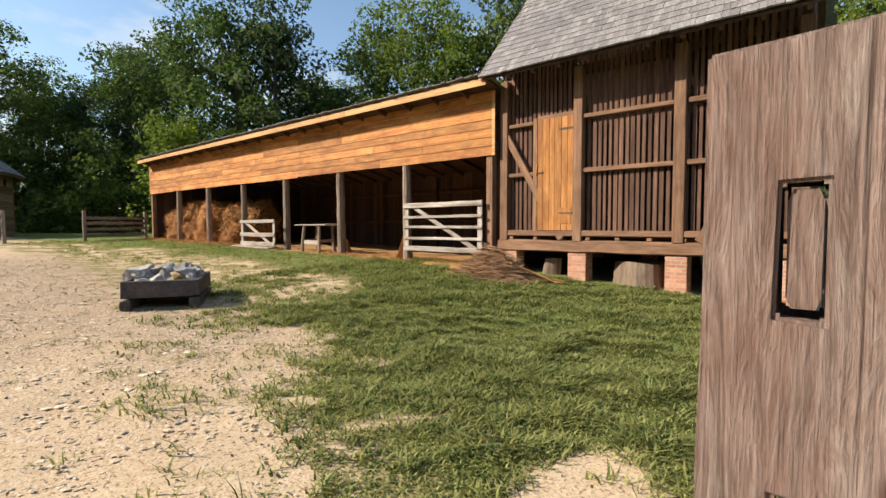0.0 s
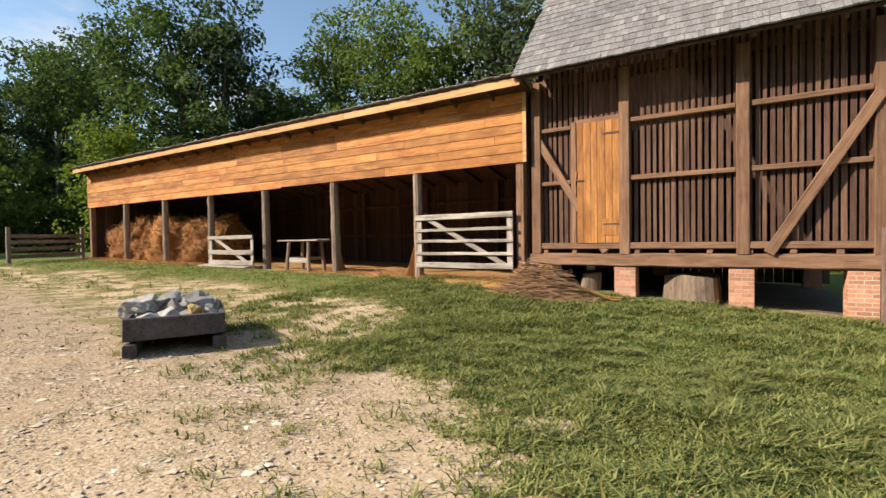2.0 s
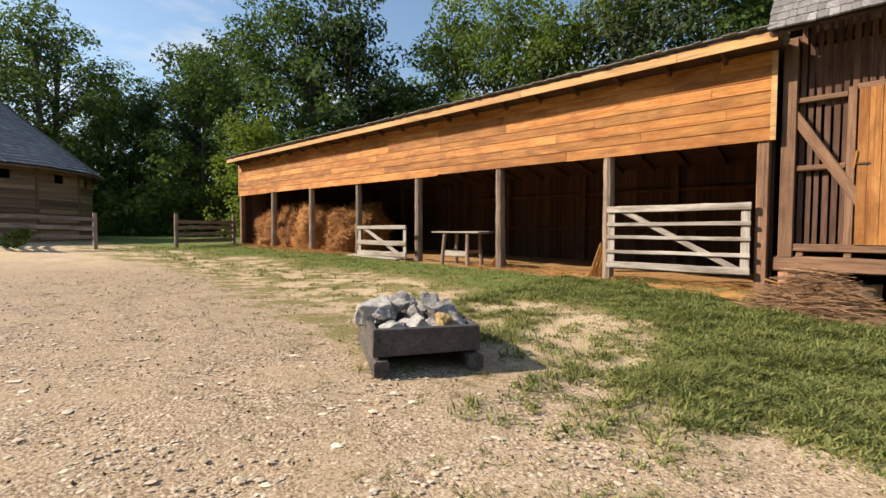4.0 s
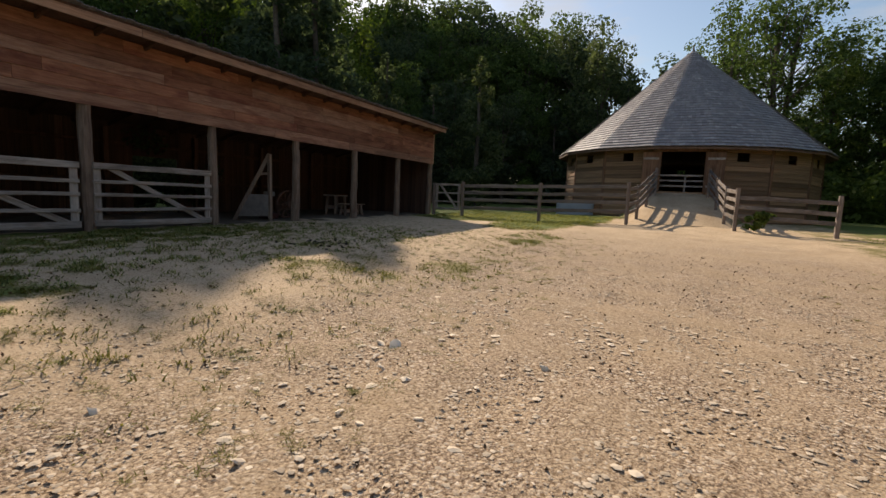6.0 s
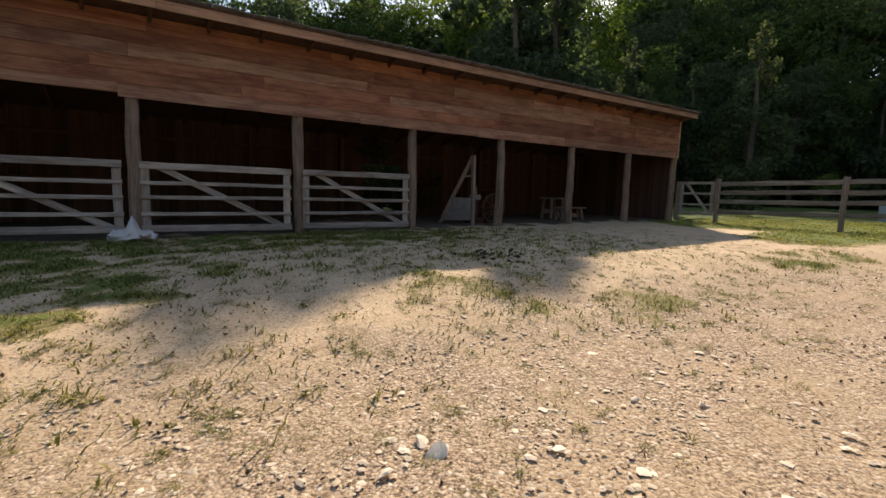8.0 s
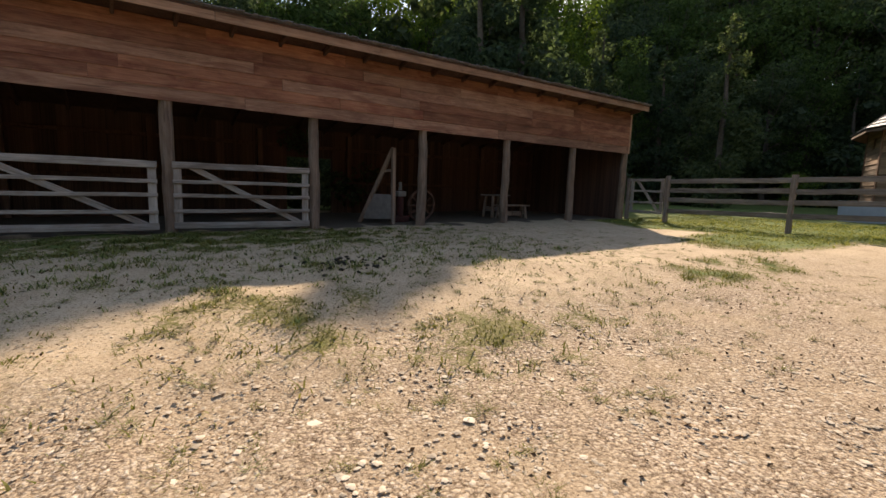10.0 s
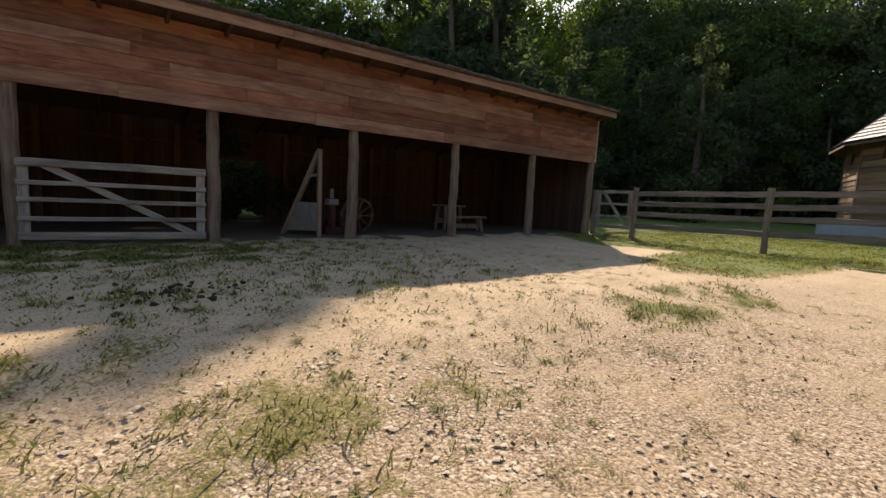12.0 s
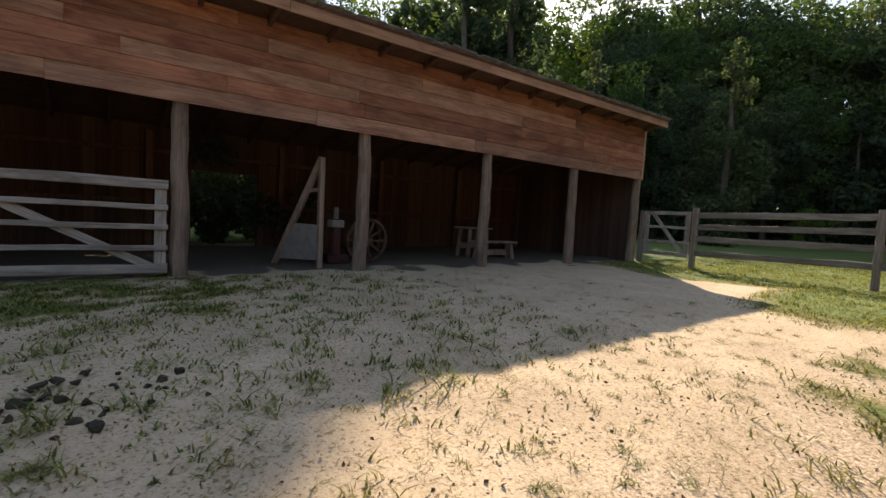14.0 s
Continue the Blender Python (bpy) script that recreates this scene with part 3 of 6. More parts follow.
def shed(name, x0, x1, yf, s, zb, ze, post_x, boards, fascia, label, hole=None, plank_h=0.235, over=0.62):
    """An open-fronted shed with a plank band over posts; s: +1 when its back lies towards +y, -1 towards -y."""
    T = thing(name, (x0 + x1) / 2, yf, gz((x0 + x1) / 2, yf), label, "shed")
    depth, slope = 5.2, 0.24
    fy = yf - s * over
    face = yf - s * 0.12

    def roof_z(y):
        return ze - slope * abs(y - fy)

    for px in post_x:
        bm = bmesh.new()
        lean = random.uniform(-0.04, 0.04)
        if s > 0 and px in (post_x[0], post_x[-1]):
            bm.free()
            part("post", soft_beam((px, yf, gz(px, yf) - 0.1), (px, yf, zb + 0.12), 0.2, 0.2, 0.006, 0.012, (0, 1, 0)), M_FRAME_V, T, "square red-brown corner post")
            continue
        log(bm, (px + lean, yf, gz(px, yf) - 0.1), (px, yf, zb + 0.12), random.uniform(0.125, 0.15), random.uniform(0.11, 0.13), 10, 8, 0.014)
        part("post", bm, M_POST, T, smooth=False)
    part("header", soft_beam((x0, yf + s * 0.02, zb + 0.24), (x1, yf + s * 0.02, zb + 0.24), 0.16, 0.22), M_BEAM, T)
    zt = roof_z(face) - 0.1
    bm = bmesh.new()
    box(bm, ((x0 + x1) / 2, face + s * 0.025, (zb + zt) / 2 + 0.02), (x1 - x0 - 0.02, 0.022, zt - zb - 0.06))
    wall = part("front_wall", bm, M_BACKWALL, T)
    rows = int(round((zt - zb) / plank_h))
    ph = (zt - zb) / rows
    for r in range(rows):
        x = x0
        while x < x1 - 0.01:
            ln = random.choice((2.4, 3.05, 3.05, 3.66, 4.3, 4.9))
            if x == x0:
                ln *= random.uniform(0.4, 1.0)
            xe = x1 if x + ln > x1 - 0.7 else x + ln
            tilt = Matrix.Rotation(s * -0.07, 3, "X")
            dz = random.uniform(-0.006, 0.006) - (random.uniform(0, 0.03) if r == 0 else 0) + (0.09 if r == 0 and s < 0 and x > -13 else 0)
            bm = bmesh.new()
            n = 6
            prev = None
            h0, h1 = -ph / 2 - 0.012, ph / 2 + 0.012
            for i in range(n + 1):
                px = x + 0.003 + (xe - x - 0.006) * i / n
                wb = random.uniform(-0.006, 0.006)
                ring = [bm.verts.new(Vector((px, face, zb + ph * (r + 0.5) + dz)) + tilt @ Vector((0, yy, zz))) for yy, zz in ((-s * 0.013, h0 + wb), (s * 0.009, h0 + wb), (s * 0.009, h1), (-s * 0.013, h1))]
                if prev:
                    for k in range(4):
                        fc = (prev[k], prev[(k + 1) % 4], ring[(k + 1) % 4], ring[k])
                        bm.faces.new(fc if s < 0 else fc[::-1])
                else:
                    bm.faces.new(ring if s < 0 else ring[::-1])
                prev = ring
            bm.faces.new(prev[::-1] if s < 0 else prev)
            bmesh.ops.recalc_face_normals(bm, faces=bm.faces[:])
            part("plank", bm, M_REDPALE if s < 0 and (r == 0 or random.random() < 0.12) else boards, wall)
            x = xe
    # rafters, fascia, roof
    x = x0 + 0.1
    while x < x1:
        y1 = yf + s * depth
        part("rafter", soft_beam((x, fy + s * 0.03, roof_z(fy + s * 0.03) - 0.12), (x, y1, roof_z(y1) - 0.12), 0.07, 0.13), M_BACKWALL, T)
        x += 1.02
    xa = x0 - 0.22
    while xa < x1 + 0.1:
        xb = min(xa + random.choice((3.6, 4.2, 4.8)), x1 + 0.1)
        part("fascia", soft_beam((xa, fy - s * 0.012, ze - 0.125), (xb - 0.004, fy - s * 0.012, ze - 0.125 + random.uniform(-0.006, 0.006)), 0.026, 0.17, 0.004, 0.005), fascia, T)
        xa = xb
    y1 = yf + s * (depth + 0.3)
    bm = bmesh.new()
    xl, xr = x0 - 0.25, x1 + 0.1
    ring = []
    for px in (xl, xr):
        ring.append([bm.verts.new((px, fy - s * 0.03, ze - 0.04)), bm.verts.new((px, fy - s * 0.03, ze)), bm.verts.new((px, y1, roof_z(y1))), bm.verts.new((px, y1, roof_z(y1) - 0.04))])
    for k in range(4):
        bm.faces.new((ring[0][k], ring[0][(k + 1) % 4], ring[1][(k + 1) % 4], ring[1][k]))
    bm.faces.new(ring[0][::-1])
    bm.faces.new(ring[1])
    bmesh.ops.recalc_face_normals(bm, faces=bm.faces[:])
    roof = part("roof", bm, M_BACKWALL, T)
    ms, ss = [], []
    rt = Matrix.Rotation(-s * math.atan(slope), 3, "X")
    for row in range(3):
        x = xl
        while x < xr:
            w = random.uniform(0.09, 0.2)
            yy = fy - s * (0.06 - 0.22 * row - 0.16) + random.uniform(-0.03, 0.03)
            ms.append(mat4(rt @ Matrix.Rotation(random.uniform(-0.04, 0.04), 3, "Y"), (x + w / 2, yy, roof_z(yy) + 0.012 + 0.006 * row + random.uniform(0, 0.012))))
            ss.append((w - 0.006, 0.44, 0.016))
            x += w
    v, f = many_boxes(ms, ss)
    tagged(solid("shingles", v, f, M_SHINGLES, roof, "weathered wooden shingles along the eave"), kind="stuff")
    # back and end walls: boards on a dark sheathing added to stop light leaks
    y1 = yf + s * depth
    spans = [(x0, x1, -1)] if not hole else [(x0, hole[0], -1), (hole[0], hole[1], hole[2]), (hole[1], x1, -1)]
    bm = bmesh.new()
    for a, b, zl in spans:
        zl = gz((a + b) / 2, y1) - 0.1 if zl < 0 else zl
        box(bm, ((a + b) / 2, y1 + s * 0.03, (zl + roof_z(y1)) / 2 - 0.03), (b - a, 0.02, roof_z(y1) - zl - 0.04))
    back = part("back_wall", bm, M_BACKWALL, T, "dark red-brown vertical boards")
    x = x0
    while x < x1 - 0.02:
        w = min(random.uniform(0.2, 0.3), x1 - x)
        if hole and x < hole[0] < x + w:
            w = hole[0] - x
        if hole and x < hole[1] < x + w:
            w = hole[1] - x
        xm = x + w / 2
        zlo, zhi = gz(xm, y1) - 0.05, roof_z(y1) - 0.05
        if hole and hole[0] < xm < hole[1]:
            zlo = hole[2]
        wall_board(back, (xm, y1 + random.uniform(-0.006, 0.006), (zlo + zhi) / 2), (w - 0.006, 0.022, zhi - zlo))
        x += w
    for zz in (1.4, 2.6):
        xa = [x0, x1] if not hole or zz > 2.55 else [x0, hole[0], hole[1], x1]
        for a, b in zip(xa[::2], xa[1::2]):
            part("girt", soft_beam((a, y1 - s * 0.07, zz + 0.3), (b, y1 - s * 0.07, zz + 0.3), 0.1, 0.1), M_BACKWALL, T)
    for px in post_x:
        bm = bmesh.new()
        box(bm, (px, y1 - s * 0.16, (gz(px, y1) + roof_z(y1)) / 2 - 0.1), (0.14, 0.14, roof_z(y1) - gz(px, y1) - 0.2), None, 0.008)
        part("post", bm, M_BACKWALL, T)
    for xe in (x0, x1):
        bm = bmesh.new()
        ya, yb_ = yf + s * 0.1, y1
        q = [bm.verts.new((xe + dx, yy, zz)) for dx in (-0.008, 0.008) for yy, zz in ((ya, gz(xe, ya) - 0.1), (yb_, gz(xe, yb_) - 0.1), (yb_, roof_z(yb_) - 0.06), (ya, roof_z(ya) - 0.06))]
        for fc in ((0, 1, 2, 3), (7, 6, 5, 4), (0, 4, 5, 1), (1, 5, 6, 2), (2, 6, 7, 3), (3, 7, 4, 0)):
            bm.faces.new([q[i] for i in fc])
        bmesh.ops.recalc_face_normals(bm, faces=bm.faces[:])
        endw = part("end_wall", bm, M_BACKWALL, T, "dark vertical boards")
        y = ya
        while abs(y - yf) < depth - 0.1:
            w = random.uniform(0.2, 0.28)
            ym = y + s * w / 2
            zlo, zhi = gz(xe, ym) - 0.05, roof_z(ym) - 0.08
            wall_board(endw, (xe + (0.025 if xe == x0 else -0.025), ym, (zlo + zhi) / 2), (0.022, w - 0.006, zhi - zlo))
            y += s * w
        part("end_trim", soft_beam((xe, face - s * 0.01, zb - 0.03), (xe, face - s * 0.01, zt), 0.09, 0.03, 0.002, 0.004, (0, 1, 0)), fascia, T)
    return T


POSTS_A = [-28.7, -25.4, -22.2, -19.02, -15.87, -12.65, -9.6, -6.62]
POSTS_B = [-28.75, -25.64, -22.5, -19.36, -16.23, -13.17, -9.98, -6.8, -3.7]
shed("open_shed", -28.78, -6.48, 10.2, 1, 3.30, 5.10, POSTS_A, M_FRESH, M_FASCIA, "long open shed with bright orange plank front on grey posts")
shed("open_shed", -28.8, -3.6, -12.5, -1, 3.24, 4.98, POSTS_B, M_REDBOARD, M_REDFASCIA, "long open shed with red-brown plank front in shade", (-18.75, -17.15, 2.55), over=0.68)


# ---- gates ----
def gate(a, b, h, label, rails=(0.0, 0.25, 0.5, 0.72, 1.0), z0=None, rise=0.0, flip=False, wide=0.135):
    """A farm gate from a to b: rails between stiles, with one brace. rails: heights as parts of h."""
    a, b = Vector((*a, 0)), Vector((*b, 0))
    z = gz((a.x + b.x) / 2, (a.y + b.y) / 2) + 0.13 if z0 is None else z0
    T = thing("farm_gate", (a.x + b.x) / 2, (a.y + b.y) / 2, z, label, "gate", "farm gates")
    d = (b - a).normalized()
    n = Vector((-d.y, d.x, 0))
    L = (b - a).length

    def P(u, w, zz):
        return a + d * u + n * w + Vector((0, 0, z + zz + rise * u / L))

    for k in rails:
        hh = wide if k in (0.0, 1.0) else 0.075 if len(rails) > 3 else 0.16
        zz = hh / 2 + (h - hh) * k
        bm = bmesh.new()
        hewn(bm, P(0, 0, zz), P(L, 0, zz + random.uniform(-0.012, 0.012)), 0.045, hh, 7, 0.006)
        part("rail", bm, M_GATE, T)
    for u in (0.09, L - 0.09):
        part("stile", soft_beam(P(u, 0.035, 0.02), P(u, 0.035, h - 0.02), 0.15, 0.028, 0.004, 0.006, tuple(n)), M_GATE_V, T)
    u0, u1 = (0.3, L - 0.18)
    if flip:
        u0, u1 = u1, u0
    axis_beam("brace", P(u0, 0.033, h - 0.07), P(u1, 0.033, 0.07), 0.12, 0.026, M_GATE, T, "", tuple(n))
    return T


gate((-9.52, 9.98), (-6.76, 9.98), 1.36, "weathered grey five-rail farm gate at the shed front", z0=0.78)
gate((-10.05, -12.36), (-12.97, -12.36), 1.38, "weathered grey five-rail farm gate between shed posts", z0=0.65)
gate((-13.24, -12.36), (-16.08, -12.36), 1.38, "weathered grey five-rail farm gate between shed posts", z0=0.65)
gate((-6.95, -12.36), (-9.77, -12.36), 1.38, "weathered grey five-rail farm gate between shed posts", z0=0.65)
gate((-18.5, 9.75), (-15.95, 9.72), 1.08, "pale short wooden gate leaning at the shed", (0.08, 0.47, 1.0), z0=0.66, wide=0.12)
gate((-28.85, -12.2), (-28.7, -10.72), 1.3, "small grey gate beside the shed", (0.0, 0.3, 0.65, 1.0), z0=0.95, wide=0.1)


# ---- slatted barn on brick piers ----
def barn():
    x0, x1, yf, yb = -6.42, -0.16, 10.28, 16.4
    T = thing("slatted_barn", (x0 + x1) / 2, 13.3, 0.1, "dark slatted wooden barn on brick piers with grey shingle roof", "barn")
    piers = [(-6.36, -5.9), (-4.55, -4.12), (-2.46, -2.05), (-0.72, -0.3)]
    bl, bh, mo = 0.2, 0.065, 0.011
    brick = bmesh.new()
    box(brick, (0, 0, 0), (bl, 0.095, bh))
    bmesh.ops.bevel(brick, geom=brick.edges[:], offset=0.004, segments=1, affect="EDGES")
    bme = bpy.data.meshes.new("brick")
    brick.to_mesh(bme)
    brick.free()
    bme.materials.append(M_BRICK)
    b0 = BASE[T.name]
    for front in (True, False):
        for a, b in piers:
            xm, w = (a + b) / 2, b - a
            yc = 10.45 if front else 16.2
            zlo = gz(xm, 10.2) - 0.08
            bm = bmesh.new()
            box(bm, (xm, yc, (zlo + 0.86) / 2), (w - 0.016, 0.4, 0.86 - zlo))
            pier = part("pier", bm, M_MORTAR if front else M_BRICK, T, "red brick pier")
            if not front:
                continue
            z, course = 0.86 - bh / 2 - 0.004, 0
            while z > zlo:
                for side in range(3):
                    lay = [(-w / 4, w / 2 - mo), (w / 4, w / 2 - mo)] if course % 2 == 0 else [(-w / 2 + w / 8, w / 4 - mo), (0, w / 2 - mo), (w / 2 - w / 8, w / 4 - mo)]
                    if side:
                        lay = [(-0.1, 0.2 - mo), (0.1, 0.2 - mo)] if course % 2 else [(-0.15, 0.1 - mo), (0.0, 0.2 - mo), (0.15, 0.1 - mo)]
                    for off, ln in lay:
                        ob = new("brick", bme)
                        ob.parent = pier
                        if side == 0:
                            ob.location = Vector((xm + off, yc - 0.2 + 0.045, z)) - b0
                        else:
                            sx = -1 if side == 1 else 1
                            ob.location = Vector((xm + sx * (w / 2 - 0.045), yc + off, z)) - b0
                            ob.rotation_euler = (0, 0, math.pi / 2)
                        ob.scale = (ln / bl, 1, 1)
                z -= bh + mo
                course += 1
    # boards added to close the rear below the floor and block light
    x = x0 + 0.05
    while x < x1 - 0.1:
        w = random.uniform(0.17, 0.24)
        part("skirt_board", soft_box((x + w / 2, 16.44, 0.55), (w - 0.008, 0.03, 0.9), None, 0.004, 0.003), M_BACKWALL, T)
        x += w
    # sills and floor plate
    for y in (10.36, 16.2):
        bm = bmesh.new()
        hewn(bm, (x0 - 0.02, y, 1.01), (x1 + 0.05, y, 1.02), 0.3, 0.27, 12, 0.006)
        part("sill", bm, M_FRAME_H, T)
    for x in (x0 + 0.12, x1 - 0.12):
        part("sill", soft_beam((x, 10.52, 1.01), (x, 16.04, 1.01), 0.24, 0.26), M_FRAME_H, T)
    for x in np.arange(-6.05, -0.3, 0.655):
        part("joist", soft_beam((x, 10.24, 1.19), (x, 16.1, 1.19), 0.11, 0.08), M_FRAME_H, T)
    bm = bmesh.new()
    box(bm, ((x0 + x1) / 2, 13.35, 1.25), (x1 - x0 - 0.1, 5.8, 0.03))
    part("floor", bm, M_BACKWALL, T)
    part("floor_plate", soft_beam((x0 + 0.2, 10.27, 1.315), (x1 - 0.2, 10.27, 1.315), 0.1, 0.13), M_FRAME_H, T)
    # posts, rails, braces
    for x, w in ((-6.26, 0.22), (-4.325, 0.2), (-2.225, 0.22), (-0.275, 0.22)):
        part("post", soft_box((x, 10.3, 3.1), (w, 0.2, 3.94), None, 0.006, 0.012), M_FRAME_V, T)
        part("post", soft_box((x, 16.2, 3.1), (w, 0.2, 3.94), None, 0.006, 0.012), M_FRAME_V, T)
    part("door_jamb", soft_box((-5.4, 10.3, 2.72), (0.12, 0.14, 2.68), None, 0.004, 0.008), M_FRAME_V, T)
    for a, b in ((-6.15, -5.46), (-4.22, -2.34), (-2.11, -0.39)):
        for z in (2.74, 3.95):
            part("rail", soft_beam((a, 10.29, z), (b, 10.29, z), 0.1, 0.1), M_FRAME_H, T)
    part("rail", soft_beam((-5.34, 10.29, 4.05), (-4.43, 10.29, 4.05), 0.1, 0.1), M_FRAME_H, T)
    axis_beam("brace", (-6.2, 10.26, 3.72), (-4.72, 10.26, 1.18), 0.07, 0.17, M_FRAME_H, T)
    axis_beam("brace", (-0.3, 10.2, 3.86), (-1.84, 10.2, 1.16), 0.09, 0.18, M_FRAME_H, T)
    part("wall_plate", soft_beam((x0, 10.52, 5.05), (x1, 10.52, 5.05), 0.22, 0.2), M_BACKWALL, T)
    # slats
    x = -6.12
    while x < -0.42:
        w = random.uniform(0.062, 0.088)
        if not (-5.36 < x + w / 2 < -4.4):
            zl, zh = 1.38, 5.5
        else:
            zl, zh = 4.1, 5.5
        part("slat", soft_box((x + w / 2, 10.37 + random.uniform(-0.006, 0.006), (zl + zh) / 2), (w, 0.028, zh - zl), Matrix.Rotation(random.uniform(-0.003, 0.003), 3, "Y"), 0.003, 0.003), M_SLAT, T)
        x += w + random.uniform(0.028, 0.05)
    # the other three walls, boarded
    for xe in (x0 + 0.06, x1 - 0.06):
        bm = bmesh.new()
        box(bm, (xe, 13.3, 1.3), (0.06, 5.8, 0.3))
        sw = part("side_wall", bm, M_BACKWALL, T)
        y = 10.45
        while y < 16.2:
            top = 5.0 + 1.18 * min(y - 10.2, 16.4 - y)
            wall_board(sw, (xe, y + 0.09, (1.15 + top) / 2), (0.03, 0.165, top - 1.15))
            y += 0.185
    bm = bmesh.new()
    box(bm, ((x0 + x1) / 2, 16.36, 3.05), (x1 - x0, 0.03, 3.9))
    sw = part("rear_wall", bm, M_BACKWALL, T)
    x = x0
    while x < x1 - 0.05:
        wall_board(sw, (x + 0.1, 16.33, 3.05), (0.2, 0.03, 3.9))
        x += 0.205
    # door of upright boards with a small hatch
    bm = bmesh.new()
    box(bm, (-4.87, 10.235, 2.69), (0.88, 0.02, 2.6))
    door = part("door", bm, M_DOOR, T, "orange-brown board door, closed")
    x = -5.32
    while x < -4.45:
        w = min(random.uniform(0.13, 0.2), -4.43 - x)
        part("plank", soft_box((x + w / 2, 10.215, 2.69), (w - 0.006, 0.026, 2.62), None, 0.002, 0.004), M_DOOR, door)
        x += w
    for z in (1.78, 3.72):
        part("hinge", soft_box((-4.6, 10.196, z), (0.34, 0.012, 0.045), None, 0, 0.003), M_IRON, door)
    part("hatch", soft_box((-4.62, 10.198, 1.72), (0.32, 0.014, 0.36), None, 0.002, 0.003), M_DOOR, door)
    part("latch", soft_box((-5.26, 10.19, 2.75), (0.2, 0.02, 0.03), None, 0, 0.003), M_IRON, door)
    part("latch", soft_box((-5.34, 10.19, 2.82), (0.03, 0.03, 0.3), Matrix.Rotation(0.12, 3, "Y"), 0, 0.004), M_DOOR, door)
    # roof
    sl = math.atan2(7.93 - 5.09, 12.05 - 9.5)
    ry, rz = 13.35, 5.09 + (13.35 - 9.5) * math.tan(sl)
    bm = bmesh.new()
    xl, xr = -6.5, -0.05
    ring = [[bm.verts.new((px, y, z)) for y, z in ((9.52, 5.03), (ry, rz - 0.06), (17.2, 5.03), (17.2, 4.97), (ry, rz - 0.12), (9.52, 4.97))] for px in (xl, xr)]
    for k in range(6):
        bm.faces.new((ring[0][k], ring[0][(k + 1) % 6], ring[1][(k + 1) % 6], ring[1][k]))
    bm.faces.new((ring[0][0], ring[0][1], ring[0][4], ring[0][5]))
    bm.faces.new((ring[0][1], ring[0][2], ring[0][3], ring[0][4]))
    bm.faces.new((ring[1][0], ring[1][5], ring[1][4], ring[1][1]))
    bm.faces.new((ring[1][1], ring[1][4], ring[1][3], ring[1][2]))
    bmesh.ops.recalc_face_normals(bm, faces=bm.faces[:])
    roof = part("roof", bm, M_BACKWALL, T, "steep roof of grey weathered wooden shingles")
    for x in np.arange(xl + 0.15, xr, 0.61):
        part("rafter", soft_beam((x, 9.56, 4.94), (x, 10.34, 4.94 + 0.78 * math.tan(sl)), 0.08, 0.1), M_BACKWALL, T)
    sh = bmesh.new()
    box(sh, (0, 0, 0), (0.13, 0.5, 0.032))
    sme = bpy.data.meshes.new("shingle")
    sh.to_mesh(sme)
    sh.free()
    sme.materials.append(M_SHINGLE)
    ms, ss, count = [], [], 0
    turn = Matrix.Rotation(sl - 0.055, 3, "X")
    for row in range(23):
        x = xl + random.uniform(-0.05, 0)
        while x < xr:
            w = random.uniform(0.09, 0.17)
            u = 0.24 * row + 0.2 + random.uniform(-0.012, 0.012)
            c = (x + w / 2, 9.48 + u * math.cos(sl) - 0.012, 5.05 + u * math.sin(sl) + 0.018 + random.uniform(0, 0.006))
            t = turn @ Matrix.Rotation(random.uniform(-0.02, 0.02), 3, "Z")
            if count < 300:
                ob = new("shingle", sme)
                ob.parent = roof
                ob.location = Vector(c) - b0
                ob.rotation_euler = t.to_euler()
                ob.scale = ((w - 0.005) / 0.13, 1, 1)
                count += 1
            else:
                ms.append(mat4(t, c))
                ss.append((w - 0.005, 0.5, 0.032))
            x += w
    turn = Matrix.Rotation(-sl + 0.035, 3, "X")
    for row in range(22):
        x = xl
        while x < xr:
            w = random.uniform(0.2, 0.3)
            u = 0.24 * row + 0.2
            ms.append(mat4(turn, (x + w / 2, 17.22 - u * math.cos(sl), 5.05 + u * math.sin(sl) + 0.018)))
            ss.append((w - 0.005, 0.5, 0.02))
            x += w
    v, f = many_boxes(ms, ss)
    tagged(solid("shingles", v, f, M_SHINGLES, roof), kind="stuff")


barn()


# ---- sixteen-sided barn with its ramp ----
RB = Vector((-44.6, -1.0, 0.85))
RB_R, RB_EAVE, RB_Z, RB_TOP = 7.6, 8.25, 4.85, 12.15


log_bm = bmesh.new()
box(log_bm, (0, 0, 0), (1, 1, 1))
LOGBOARD = bpy.data.meshes.new("board")
log_bm.to_mesh(LOGBOARD)
log_bm.free()
LOGBOARD.materials.append(M_LOGWALL)


